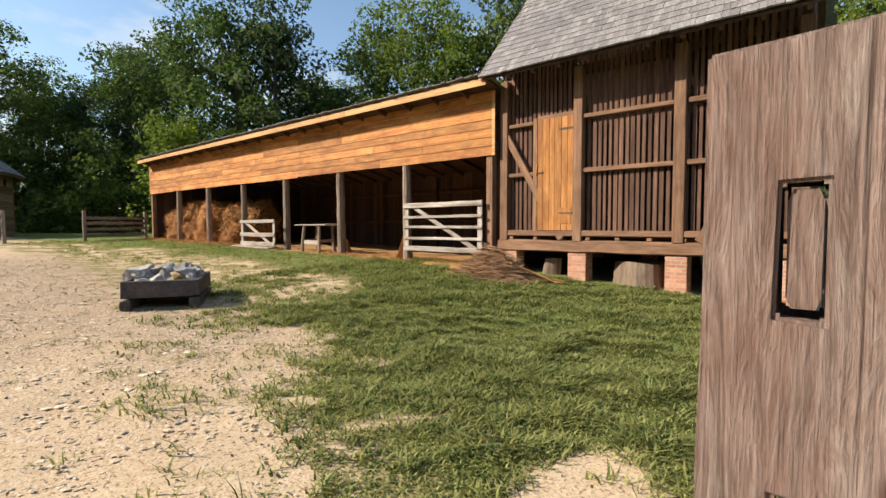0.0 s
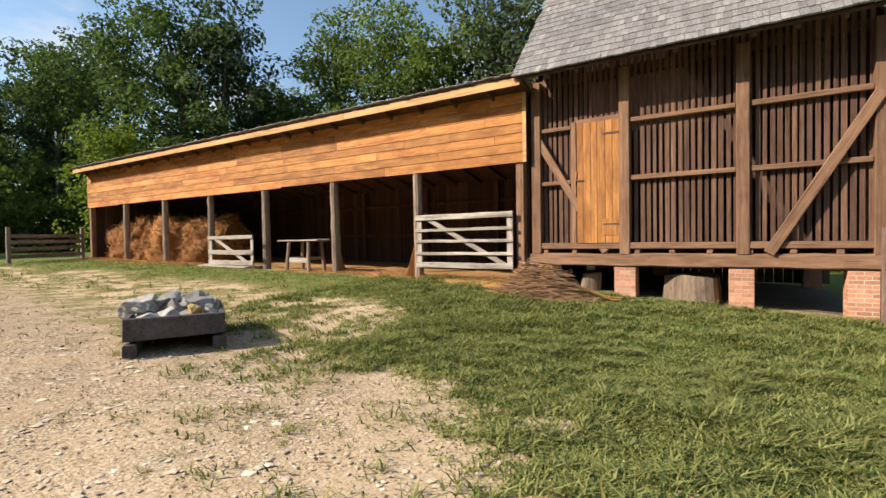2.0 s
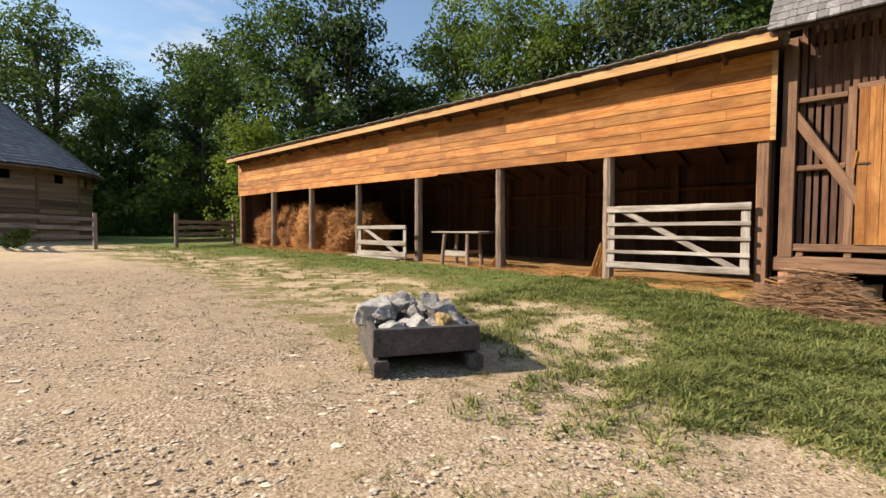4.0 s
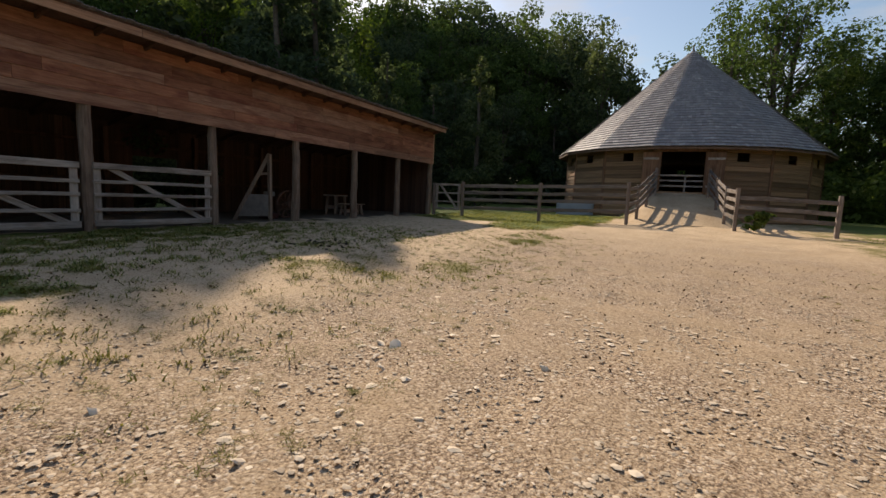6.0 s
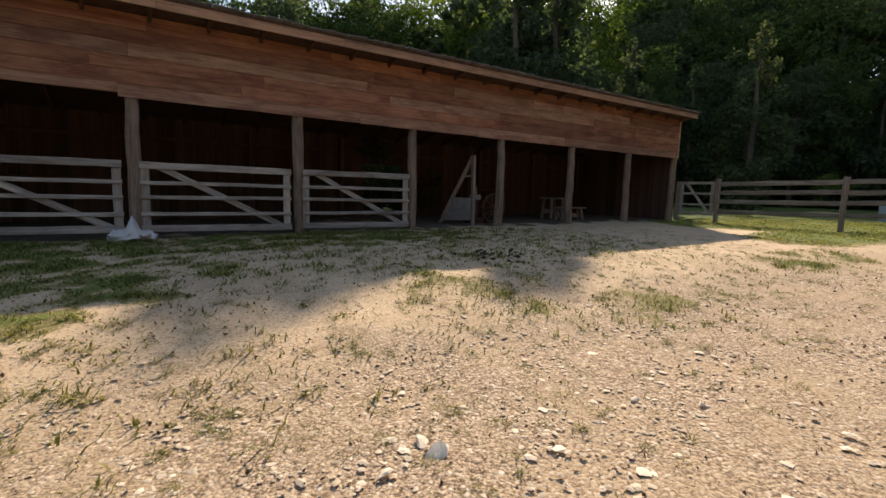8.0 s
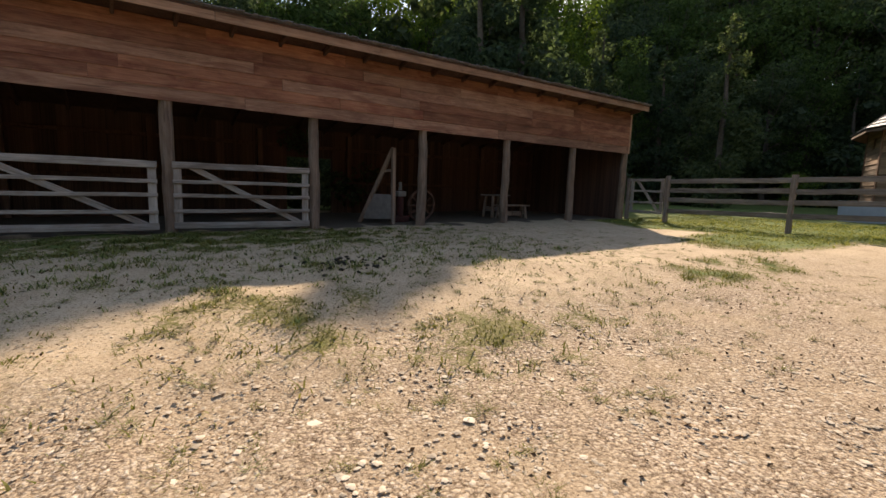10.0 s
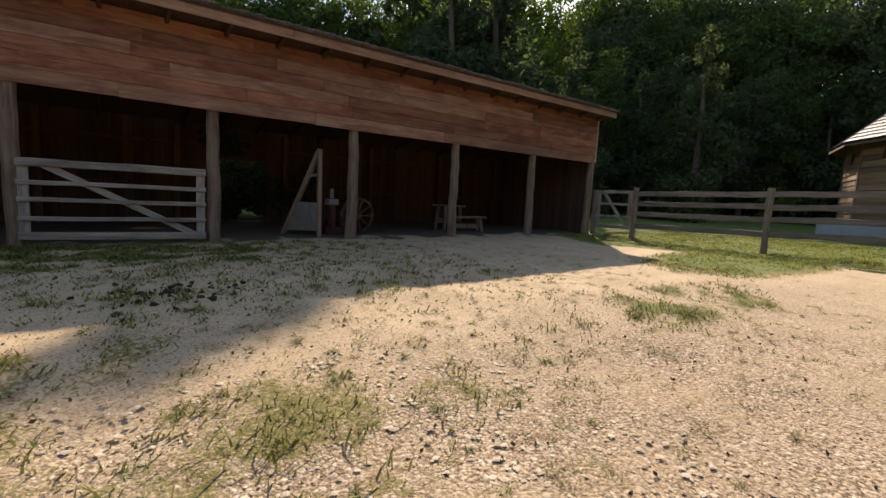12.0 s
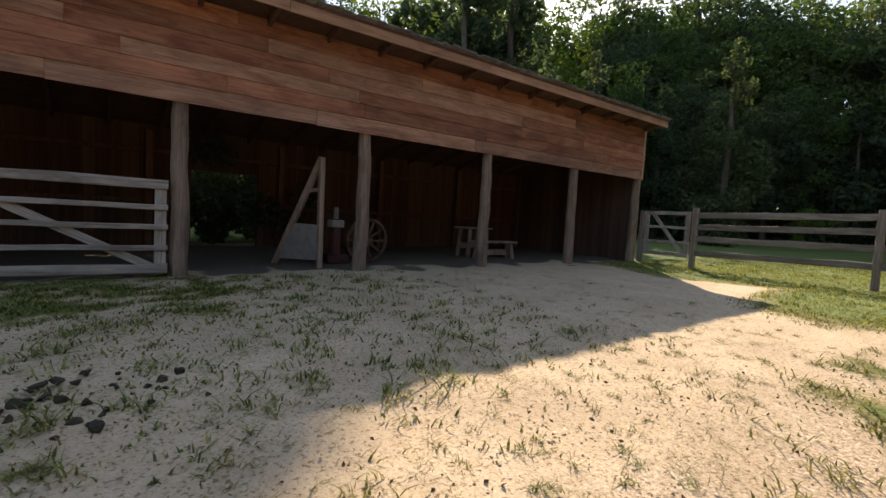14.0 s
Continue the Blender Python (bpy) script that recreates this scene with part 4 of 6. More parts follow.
def round_barn():
    T = thing("round_barn", RB.x, RB.y, RB.z, "sixteen-sided wooden barn with tall conical grey shingle roof", "barn")
    half = math.pi / 16
    fw = 2 * RB_R * math.tan(half)
    for k in range(16):
        ang = k * 2 * half
        out = Vector((math.cos(ang), math.sin(ang), 0))
        turn = Matrix.Rotation(ang, 3, "Z")
        ms, ss = [], []
        z = 0.7
        seg_windows = k not in (0,)
        while z < 4.95:
            h = 0.245
            spans = [(-fw / 2 - 0.03, fw / 2 + 0.03)]
            if k == 0 and z > 2.25:
                spans = [(-fw / 2, -1.15), (1.15, fw / 2)]
            elif seg_windows and 4.12 < z + h / 2 < 4.6:
                spans = [(-fw / 2 - 0.03, -0.33), (0.33, fw / 2 + 0.03)]
            for a, b in spans:
                c = Vector((RB.x, RB.y, 0)) + out * (RB_R + random.uniform(-0.006, 0.006)) + turn @ Vector((0, (a + b) / 2, 0))
                tl = turn @ Matrix.Rotation(-0.14, 3, "Y")
                ms.append(mat4(tl, (c.x, c.y, z + h / 2)))
                ss.append((0.035, b - a, h + 0.02))
            z += h
        bm = bmesh.new()
        inner = Vector((RB.x, RB.y, 0)) + out * (RB_R - 0.05)
        for a, b, z0_, z1_ in (((-fw / 2, -1.15, 0.7, 4.9), (1.15, fw / 2, 0.7, 4.9), (-1.15, 1.15, 0.7, 2.2)) if k == 0 else ((-fw / 2, -0.33, 0.7, 4.9), (0.33, fw / 2, 0.7, 4.9), (-0.33, 0.33, 0.7, 4.08), (-0.33, 0.33, 4.62, 4.9))):
            box(bm, inner + turn @ Vector((0, (a + b) / 2, 0)) + Vector((0, 0, (z0_ + z1_) / 2)), (0.04, b - a, z1_ - z0_), turn)
        wall = part("wall", bm, M_BACKWALL, T, "horizontal weathered boards")
        for mm, sz in zip(ms, ss):
            ob = new("board", LOGBOARD)
            ob.parent = wall
            ob.location = Vector(mm[:3, 3]) - BASE[T.name]
            ob.rotation_euler = Matrix(mm[:3, :3].tolist()).to_euler()
            ob.scale = sz
        c = Vector((RB.x, RB.y, 2.6)) + Vector((math.cos(ang + half), math.sin(ang + half), 0)) * (RB_R / math.cos(half) - 0.02)
        part("corner_post", soft_box(c, (0.16, 0.16, 4.5), Matrix.Rotation(ang + half, 3, "Z"), 0.004, 0.01), M_FRAME_V, T)
    # roof shell, shingle courses and hips
    bm = bmesh.new()
    top = bm.verts.new((RB.x, RB.y, RB_TOP - 0.06))
    low = bm.verts.new((RB.x, RB.y, RB_TOP - 0.3))
    er = RB_EAVE / math.cos(half)
    ring = [bm.verts.new((RB.x + er * math.cos((2 * k + 1) * half), RB.y + er * math.sin((2 * k + 1) * half), RB_Z - 0.04)) for k in range(16)]
    ring2 = [bm.verts.new((RB.x + er * math.cos((2 * k + 1) * half), RB.y + er * math.sin((2 * k + 1) * half), RB_Z - 0.12)) for k in range(16)]
    for k in range(16):
        j = (k + 1) % 16
        bm.faces.new((ring[k], ring[j], top))
        bm.faces.new((ring2[j], ring2[k], low))
        bm.faces.new((ring2[k], ring2[j], ring[j], ring[k]))
    roof = part("roof", bm, M_BEAM, T, "conical roof of grey weathered shingles")
    ms, ss = [], []
    rise = RB_TOP - RB_Z
    sl = math.atan2(rise, RB_EAVE)
    slant = math.hypot(rise, RB_EAVE)
    exp = 0.27
    for k in range(16):
        ang = k * 2 * half
        turn = Matrix.Rotation(ang, 3, "Z") @ Matrix.Rotation(sl - 0.17, 3, "Y")
        zt = Matrix.Rotation(ang, 3, "Z")
        for row in range(int(slant / exp)):
            u = row * exp
            rr = RB_EAVE * (1 - u / slant)
            wdt = 2 * rr * math.tan(half)
            y = -wdt / 2
            while y < wdt / 2 - 0.01:
                w = min(random.uniform(0.16, 0.34), wdt / 2 - y)
                uu = u + 0.24 + random.uniform(-0.015, 0.015)
                r2 = RB_EAVE * (1 - uu / slant)
                c = zt @ Vector((r2 + 0.035, y + w / 2, 0))
                ms.append(mat4(turn, (RB.x + c.x, RB.y + c.y, RB_Z + uu * math.sin(sl) + 0.02)))
                ss.append((0.44, w - 0.008, 0.03))
                y += w
    v, f = many_boxes(ms, ss)
    tagged(solid("shingles", v, f, M_SILVER_BRIGHT, roof), kind="stuff")
    for k in range(16):
        a = (2 * k + 1) * half
        p0 = Vector((RB.x + er * math.cos(a), RB.y + er * math.sin(a), RB_Z + 0.04))
        p1 = Vector((RB.x, RB.y, RB_TOP + 0.05))
        part("hip_board", soft_beam(p0, p0.lerp(p1, 0.99), 0.12, 0.03, 0.003, 0.005), M_GATE, roof)
    bm = bmesh.new()
    log(bm, (RB.x, RB.y, RB_TOP - 0.1), (RB.x, RB.y, RB_TOP + 0.45), 0.09, 0.02, 8, 3, 0.0)
    part("finial", bm, M_IRON, roof)
    # doorway, opened doors, inner floor and rail
    xf = RB.x + RB_R
    for y in (-2.18, 0.18):
        part("door_post", soft_box((xf + 0.02, y, 3.6), (0.2, 0.18, 2.5), None, 0.004, 0.01), M_FRAME_V, T)
    part("lintel", soft_box((xf + 0.02, -1.0, 4.72), (0.2, 2.5, 0.18), None, 0.004, 0.01), M_FRAME_V, T)
    bm = bmesh.new()
    for i in range(24):
        a = i * math.pi / 12
        bm.verts.new((RB.x + 7.4 * math.cos(a), RB.y + 7.4 * math.sin(a), 2.32))
    bm.verts.ensure_lookup_table()
    bm.faces.new(bm.verts[:])
    bmesh.ops.solidify(bm, geom=bm.faces[:], thickness=0.08)
    part("floor", bm, M_BACKWALL, T)
    for y, tw in ((-2.62, 1.25), (0.62, -1.2)):
        bm = bmesh.new()
        box(bm, (xf + 0.12, y, 3.52), (0.05, 0.86, 2.2), None, 0.004)
        d = part("door", bm, M_FRAME_V, T, "weathered board door, swung open")
        for z in (2.75, 4.25):
            part("batten", soft_box((xf + 0.16, y, z), (0.03, 0.82, 0.12), None, 0.002, 0.004), M_GATE, d)
    for z in (2.75, 3.05, 3.35):
        part("inner_rail", soft_box((xf - 0.35, -1.0, z), (0.05, 2.3, 0.1), None, 0.003, 0.006), M_GATE, T)
    part("inner_rail", soft_box((xf - 0.35, -0.8, 2.85), (0.07, 0.1, 1.1), None, 0.003, 0.006), M_GATE, T)
    # ramp
    bm = bmesh.new()
    n = 14
    rows = []
    for i in range(n + 1):
        f = i / n
        x = -30.2 + (xf + 0.05 + 30.2) * f
        zt = 0.78 + 1.54 * (f ** 1.1)
        hw = 2.0 - 0.6 * f
        cy = -1.0
        rows.append([bm.verts.new(p) for p in ((x, cy - hw - (zt - 0.6) * 1.1 - 0.2, 0.6), (x, cy - hw, zt - 0.02), (x, cy - hw * 0.4, zt + 0.03), (x, cy + hw * 0.4, zt + 0.03), (x, cy + hw, zt - 0.02), (x, cy + hw + (zt - 0.6) * 1.1 + 0.2, 0.6))])
    for p, q in zip(rows, rows[1:]):
        for k in range(5):
            bm.faces.new((p[k], p[k + 1], q[k + 1], q[k]))
    bmesh.ops.recalc_face_normals(bm, faces=bm.faces[:])
    ramp = part("earth_ramp", bm, M_GROUND, None, "packed earth ramp up to the round barn door", True)
    tagged(ramp, category="ramp", kind="structure")
    for key, side, mid in (("grass", 1.0, 0.0), ("straw", 0.0, 0.0), ("gravel", 0.1, 0.1), ("shade_soil", 0.0, 0.0)):
        at = ramp.data.attributes.new(key, "FLOAT", "POINT")
        at.data.foreach_set("value", [(side if i % 6 in (0, 5) else mid) for i in range(6 * (n + 1))])


round_barn()


# ---- fences ----
def fence(pts, rails, h, label, post=0.16, zs=None, rail_h=0.15, first=True, last=True, mat=None):
    """A post-and-rail fence along pts; rails: heights above the foot."""
    x, y = pts[0]
    zz = [gz(*p) for p in pts] if zs is None else zs
    T = thing("rail_fence", x, y, zz[0], label, "fence", "yard fences")
    for i, ((px, py), z) in enumerate(zip(pts, zz)):
        if (i == 0 and not first) or (i == len(pts) - 1 and not last):
            continue
        bm = bmesh.new()
        hewn(bm, (px, py, z - 0.1), (px + random.uniform(-0.015, 0.015), py, z + h + random.uniform(-0.02, 0.03)), post, post * 0.85, 5, 0.008, (0, 1, 0))
        part("post", bm, M_FENCE_V, T)
    for (a, za), (b, zb) in zip(zip(pts, zz), list(zip(pts, zz))[1:]):
        for r in rails:
            bm = bmesh.new()
            hewn(bm, (a[0], a[1], za + r), (b[0], b[1], zb + r + random.uniform(-0.02, 0.02)), 0.055, rail_h, 7, 0.01)
            part("rail", bm, mat or M_FENCE, T)
    return T


R4 = (0.45, 0.84, 1.17, 1.5)
fence([(-28.67, -10.57), (-28.55, -6.68), (-28.6, -2.95)], R4, 1.68, "grey four-rail fence across the green lawn", zs=[0.66, 0.74, 0.84])
fence([(-28.86, -12.25), (-28.67, -10.57)], (), 1.6, "grey gate post beside the shed", last=False)
fence([(-28.6, -2.95), (-31.2, -2.75), (-33.8, -2.5), (-36.4, -2.25)], (0.4, 0.75, 1.08, 1.4), 1.55, "grey rail fence up one side of the earth ramp", zs=[0.84, 1.0, 1.55, 2.15], first=False)
fence([(-28.6, 0.96), (-31.2, 0.8), (-33.8, 0.6), (-36.4, 0.35)], (0.4, 0.75, 1.08, 1.4), 1.55, "grey rail fence up one side of the earth ramp", zs=[0.86, 1.0, 1.55, 2.15])
fence([(-28.6, 0.96), (-28.1, 3.95)], (0.5, 0.85, 1.2), 1.45, "grey three-rail fence beside the ramp", zs=[0.86, 0.75], first=False)
fence([(-27.4, 6.7), (-28.75, 9.75)], (0.25, 0.55, 0.85, 1.1), 1.45, "grey rail fence at the end of the shed", zs=[0.8, 0.85])


def mortised_fence():
    """Split rails tenoned through flat posts, running from the walker to the barn."""
    T = thing("split_rail_fence", -0.07, 0.86, gz(-0.07, 0.86), "weathered split-rail fence with rails through mortised posts", "fence", "yard fences")
    ys = (0.86, 4.15, 7.2, 10.02)
    tops = (1.735, 1.66, 1.62, 1.6)
    holes = (1.36, 0.93, 0.5, 0.1)
    for y, top in zip(ys, tops):
        g0 = gz(-0.07, y) - 0.15
        xl, xr, th = -0.19, 0.075, 0.13
        if y > 9:
            xl, xr = -0.33, -0.17
        cx = (xl + xr) / 2
        # face outline with mortises left open: columns left, middle strips, right
        hl, hr = cx - 0.037 + 0.0, cx + 0.028
        if y < 1:
            hl, hr = -0.097, -0.047
        bm = bmesh.new()
        xs = [xl, hl, hr, xr]
        zsplit = [g0]
        for hz in reversed(holes):
            if hz > g0:
                zsplit += [hz, hz + 0.185]
        zsplit.append(top)
        grid = {}

        def vert(i, j, d):
            key = (i, j, d)
            if key not in grid:
                wob = 0.004 if (i in (0, 3)) else 0.0025
                zz = zsplit[j]
                if j == len(zsplit) - 1:
                    zz += (-0.006, 0.0, 0.004, 0.01)[i]
                grid[key] = bm.verts.new((xs[i] + random.uniform(-wob, wob), y + (d - 0.5) * th + random.uniform(-wob, wob) * 0.5, zz + random.uniform(-0.003, 0.003)))
            return grid[key]

        nz_ = len(zsplit) - 1
        solid_cell = lambda i, j: not (i == 1 and j % 2 == 1 and j < nz_) if 0 <= i < 3 and 0 <= j < nz_ else False
        for i in range(3):
            for j in range(nz_):
                if not solid_cell(i, j):
                    continue
                bm.faces.new((vert(i, j, 0), vert(i + 1, j, 0), vert(i + 1, j + 1, 0), vert(i, j + 1, 0)))
                bm.faces.new((vert(i, j, 1), vert(i, j + 1, 1), vert(i + 1, j + 1, 1), vert(i + 1, j, 1)))
                for di, dj, e in ((-1, 0, ((i, j + 1), (i, j))), (1, 0, ((i + 1, j), (i + 1, j + 1))), (0, -1, ((i, j), (i + 1, j))), (0, 1, ((i + 1, j + 1), (i, j + 1)))):
                    if not solid_cell(i + di, j + dj):
                        (a, b), (c, d) = e
                        bm.faces.new((vert(a, b, 0), vert(a, b, 1), vert(c, d, 1), vert(c, d, 0)))
        bmesh.ops.recalc_face_normals(bm, faces=bm.faces[:])
        bmesh.ops.bevel(bm, geom=[e for e in bm.edges if len(e.link_faces) == 2 and e.calc_face_angle(0) > 1.0], offset=0.005, segments=2, affect="EDGES")
        part("post", bm, M_BIGPOST, T)
    for i in range(3):
        for hz in holes:
            xa = -0.068 if i == 0 else -0.062
            xb = -0.062 if i < 2 else -0.24
            if gz(-0.07, ys[i]) > hz + 0.15:
                continue
            bm = bmesh.new()
            off = 0.014 * (1 if i % 2 else -1)
            ya = ys[i] - 0.05 if i == 0 else ys[i] - 0.03
            if i == 0:
                hewn(bm, (xa - 0.003, ya, hz + 0.095), (xa, ya + 0.25, hz + 0.095), 0.04, 0.168, 2, 0.001)
                part("tenon", bm, M_BIGPOST, T, "brown rail end in its mortise")
                bm = bmesh.new()
            n0 = ya + 0.22 if i == 0 else ya
            hewn(bm, (xa, n0, hz + 0.095), (xb, ys[i + 1] + 0.03, hz + 0.09 + random.uniform(-0.02, 0.02) - (tops[0] - tops[i + 1]) * 0.5), 0.05, 0.15, 9, 0.014)
            part("rail", bm, M_FENCE, T)


mortised_fence()


# ---- rocks and the timber crib ----
def rock_bm(c, sx, sy, sz, seed, sub=2, rough=0.3):
    bm = bmesh.new()
    bmesh.ops.create_icosphere(bm, subdivisions=sub, radius=1)
    rg = random.Random(seed)
    cuts = [(Vector((rg.gauss(0, 1), rg.gauss(0, 1), rg.gauss(0, 1))).normalized(), rg.uniform(0.34, 0.72)) for _ in range(13)]
    off = Vector((rg.uniform(0, 50), rg.uniform(0, 50), 0))
    rot = Euler((rg.uniform(-0.5, 0.5), rg.uniform(-0.5, 0.5), rg.uniform(0, 6.3))).to_matrix()
    for v in bm.verts:
        p = v.co.copy()
        for n, d in cuts:
            k = p.dot(n)
            if k > d:
                p -= n * (k - d)
        p *= 1 + rough * 0.5 * noise.noise(p * 2.2 + off) + 0.07 * noise.noise(p * 6 + off) + 0.03 * noise.noise(p * 15 + off)
        p = rot @ Vector((p.x * sx, p.y * sy, p.z * sz))
        v.co = p + Vector(c)
    return bm


def crib():
    ang = math.atan2(0.97, 0.59)
    fx, fy_ = Vector((math.cos(ang), math.sin(ang), 0)), Vector((-math.sin(ang), math.cos(ang), 0))
    o = Vector((-8.66, 2.56, 0))
    z0 = gz(-8.9, 3.4)
    W, D = 1.12, 1.42

    def P(u, v, z):
        return o + fx * u + fy_ * v + Vector((0, 0, z0 + z))

    c = P(W / 2, D / 2, 0)
    T = thing("timber_crib", c.x, c.y, c.z, "low dark timber box on skids holding field stones", "timber box")
    for u in (0.08, W - 0.07):
        bm = bmesh.new()
        hewn(bm, P(u, -0.1, 0.07), P(u, D + 0.08, 0.07), 0.15, 0.16, 4, 0.005)
        part("skid", bm, M_CRIB, T)
    for a, b in ((P(0, 0, 0.315), P(W, 0, 0.315)), (P(0, D, 0.315), P(W, D, 0.315))):
        part("side_board", soft_beam(a, b, 0.06, 0.27, 0.006, 0.008), M_CRIB, T)
    for u in (0.03, W - 0.03):
        part("side_board", soft_beam(P(u, 0.03, 0.315), P(u, D - 0.03, 0.315), 0.06, 0.27, 0.006, 0.008), M_CRIB, T)
    part("bottom", soft_beam(P(W / 2, 0.05, 0.2), P(W / 2, D - 0.05, 0.2), W - 0.12, 0.05, 0, 0.004), M_CRIB, T)
    spots = [(0.22, 0.2, 0.36, 0.16), (0.2, 0.62, 0.44, 0.25), (0.52, 0.18, 0.40, 0.17), (0.78, 0.2, 0.40, 0.15), (0.99, 0.22, 0.36, 0.12), (0.55, 0.5, 0.42, 0.19), (0.86, 0.52, 0.45, 0.22), (0.3, 1.0, 0.42, 0.2), (0.62, 0.86, 0.40, 0.2), (0.92, 0.9, 0.42, 0.2), (0.25, 1.25, 0.4, 0.14), (0.6, 1.2, 0.44, 0.17), (0.94, 1.22, 0.4, 0.15), (0.4, 0.36, 0.38, 0.13), (0.68, 0.34, 0.38, 0.12), (0.36, 0.62, 0.52, 0.14), (0.72, 0.66, 0.53, 0.15), (0.5, 1.02, 0.52, 0.13), (0.84, 1.08, 0.5, 0.12), (0.2, 0.42, 0.46, 0.11), (0.96, 0.4, 0.44, 0.1)]
    for i, (u, v, z, r) in enumerate(spots):
        p = P(u, v, z)
        bm = rock_bm(p + Vector((0, 0, 0.035)), r * 1.42, r * 1.12, r * 1.0, 40 + i, 4, 0.4)
        ob = part("field_stone", bm, M_OCHREROCK if i == 3 else M_ROCK, None)
        tagged(ob, "ochre field stone in the timber box" if i == 3 else "pale grey rough field stone in the timber box", "stone", "stones in the box")


crib()


def stump(x, y, r, h, tilt=0.0, seed=1):
    z = gz(x, y)
    T = thing("tree_stump", x, y, z, "sawn section of tree trunk standing on the grass", "stump", "stumps under the barn")
    rg = random.Random(seed)
    bm = bmesh.new()
    n = 22
    prof = [r * (1 + 0.09 * math.sin(3 * a + seed) + rg.uniform(-0.045, 0.045)) for a in np.linspace(0, 2 * math.pi, n, endpoint=False)]
    rows = []
    for k in range(6):
        f = k / 5
        rows.append([bm.verts.new((x + tilt * h * f + prof[i] * (1.1 - 0.12 * f + rg.uniform(-0.015, 0.015)) * math.cos(i * 2 * math.pi / n), y + prof[i] * (1.1 - 0.12 * f) * math.sin(i * 2 * math.pi / n), z - 0.06 + (h + 0.06) * f + (0.1 * tilt + 0.06 * math.sin(i * 0.6 + seed)) * f * r)) for i in range(n)])
    for p, q in zip(rows, rows[1:]):
        for i in range(n):
            bm.faces.new((p[i], p[(i + 1) % n], q[(i + 1) % n], q[i]))
    bm.faces.new(rows[0][::-1])
    part("bark", bm, M_STUMP, T)
    bm = bmesh.new()
    ring = [bm.verts.new(v) for v in [(x + tilt * h + prof[i] * 0.975 * math.cos(i * 2 * math.pi / n), y + prof[i] * 0.975 * math.sin(i * 2 * math.pi / n), z + h + (0.1 * tilt + 0.06 * math.sin(i * 0.6 + seed)) * r + 0.004) for i in range(n)]]
    bm.faces.new(ring)
    part("cut_face", bm, M_ENDGRAIN, T, "pale sawn end grain")


stump(-5.2, 10.75, 0.2, 0.37, 0.15, 2)
stump(-3.1, 10.85, 0.52, 0.52, 0.0, 5)


# ---- sticks, hay, furniture of the sheds ----
def sticks(name, n, fx, material, label, category, kind="stuff"):
    """Many thin tapered stalks in one mesh; fx(i) gives foot, tip and thickness."""
    vs, fs = [], []
    for i in range(n):
        a, b, r = fx(i)
        a, b = Vector(a), Vector(b)
        t = beam_turn(a, b)
        k = len(vs)
        for p, rr in ((a, r), (b, r * 0.5)):
            for j in range(3):
                q = p + t @ Vector((0, math.cos(j * 2.094) * rr, math.sin(j * 2.094) * rr))
                vs.append(tuple(q))
        for j in range(3):
            fs.append((k + j, k + (j + 1) % 3, k + 3 + (j + 1) % 3, k + 3 + j))
        fs.append((k + 3, k + 4, k + 5))
    ob = solid(name, vs, fs, material)
    return tagged(ob, label, category, kind=kind)


def brush(i):
    u = random.gauss(0, 0.4)
    x = -5.7 + u * 0.85
    y = 8.9 + random.gauss(0, 0.26)
    h = 0.7 * math.exp(-(u * u) / 0.35 - ((y - 8.9) ** 2) / 0.25)
    z = gz(x, y) + random.uniform(0.0, 1) * h + 0.015
    a = random.gauss(0.35, 0.8)
    ln = random.uniform(0.2, 0.8)
    d = Vector((math.cos(a), math.sin(a) * 0.7, random.gauss(-0.04, 0.14))) * ln / 2
    p, q = Vector((x, y, z)) - d, Vector((x, y, z)) + d
    p.z, q.z = max(p.z, gz(p.x, p.y) + 0.01), max(q.z, gz(q.x, q.y) + 0.01)
    return p, q, random.uniform(0.003, 0.009)


sticks("brush_pile", 2200, brush, M_TWIG, "heap of thin brown brushwood on the grass", "brushwood")


def poles(i):
    x = -8.6 + random.uniform(0, 3.0)
    y = 9.55 + random.uniform(-0.2, 0.25)
    ln = random.uniform(0.8, 1.7)
    a = random.gauss(-0.12, 0.12)
    q = (x + math.cos(a) * ln, y + math.sin(a) * ln)
    return (x, y, gz(x, y) + 0.02 + 0.06 * random.random()), (q[0], q[1], gz(*q) + 0.02 + 0.08 * random.random()), random.uniform(0.008, 0.018)


sticks("cut_poles", 60, poles, M_STRAW, "loose pale poles on the ground at the shed", "poles")


for px, py, qx, qy in ((-5.7, 9.15, -4.55, 9.3), (-5.5, 8.95, -4.35, 9.25), (-5.9, 9.25, -4.7, 9.55), (-6.4, 9.1, -5.0, 9.5)):
    bm = bmesh.new()
    log(bm, (px, py, gz(px, py) + 0.42), (qx, qy, gz(qx, qy) + 0.03), 0.022, 0.016, 6, 5, 0.01)
    tagged(part("pole", bm, M_STRAW), "long pale peeled pole lying across the brushwood", "pole", "poles on the brushwood")


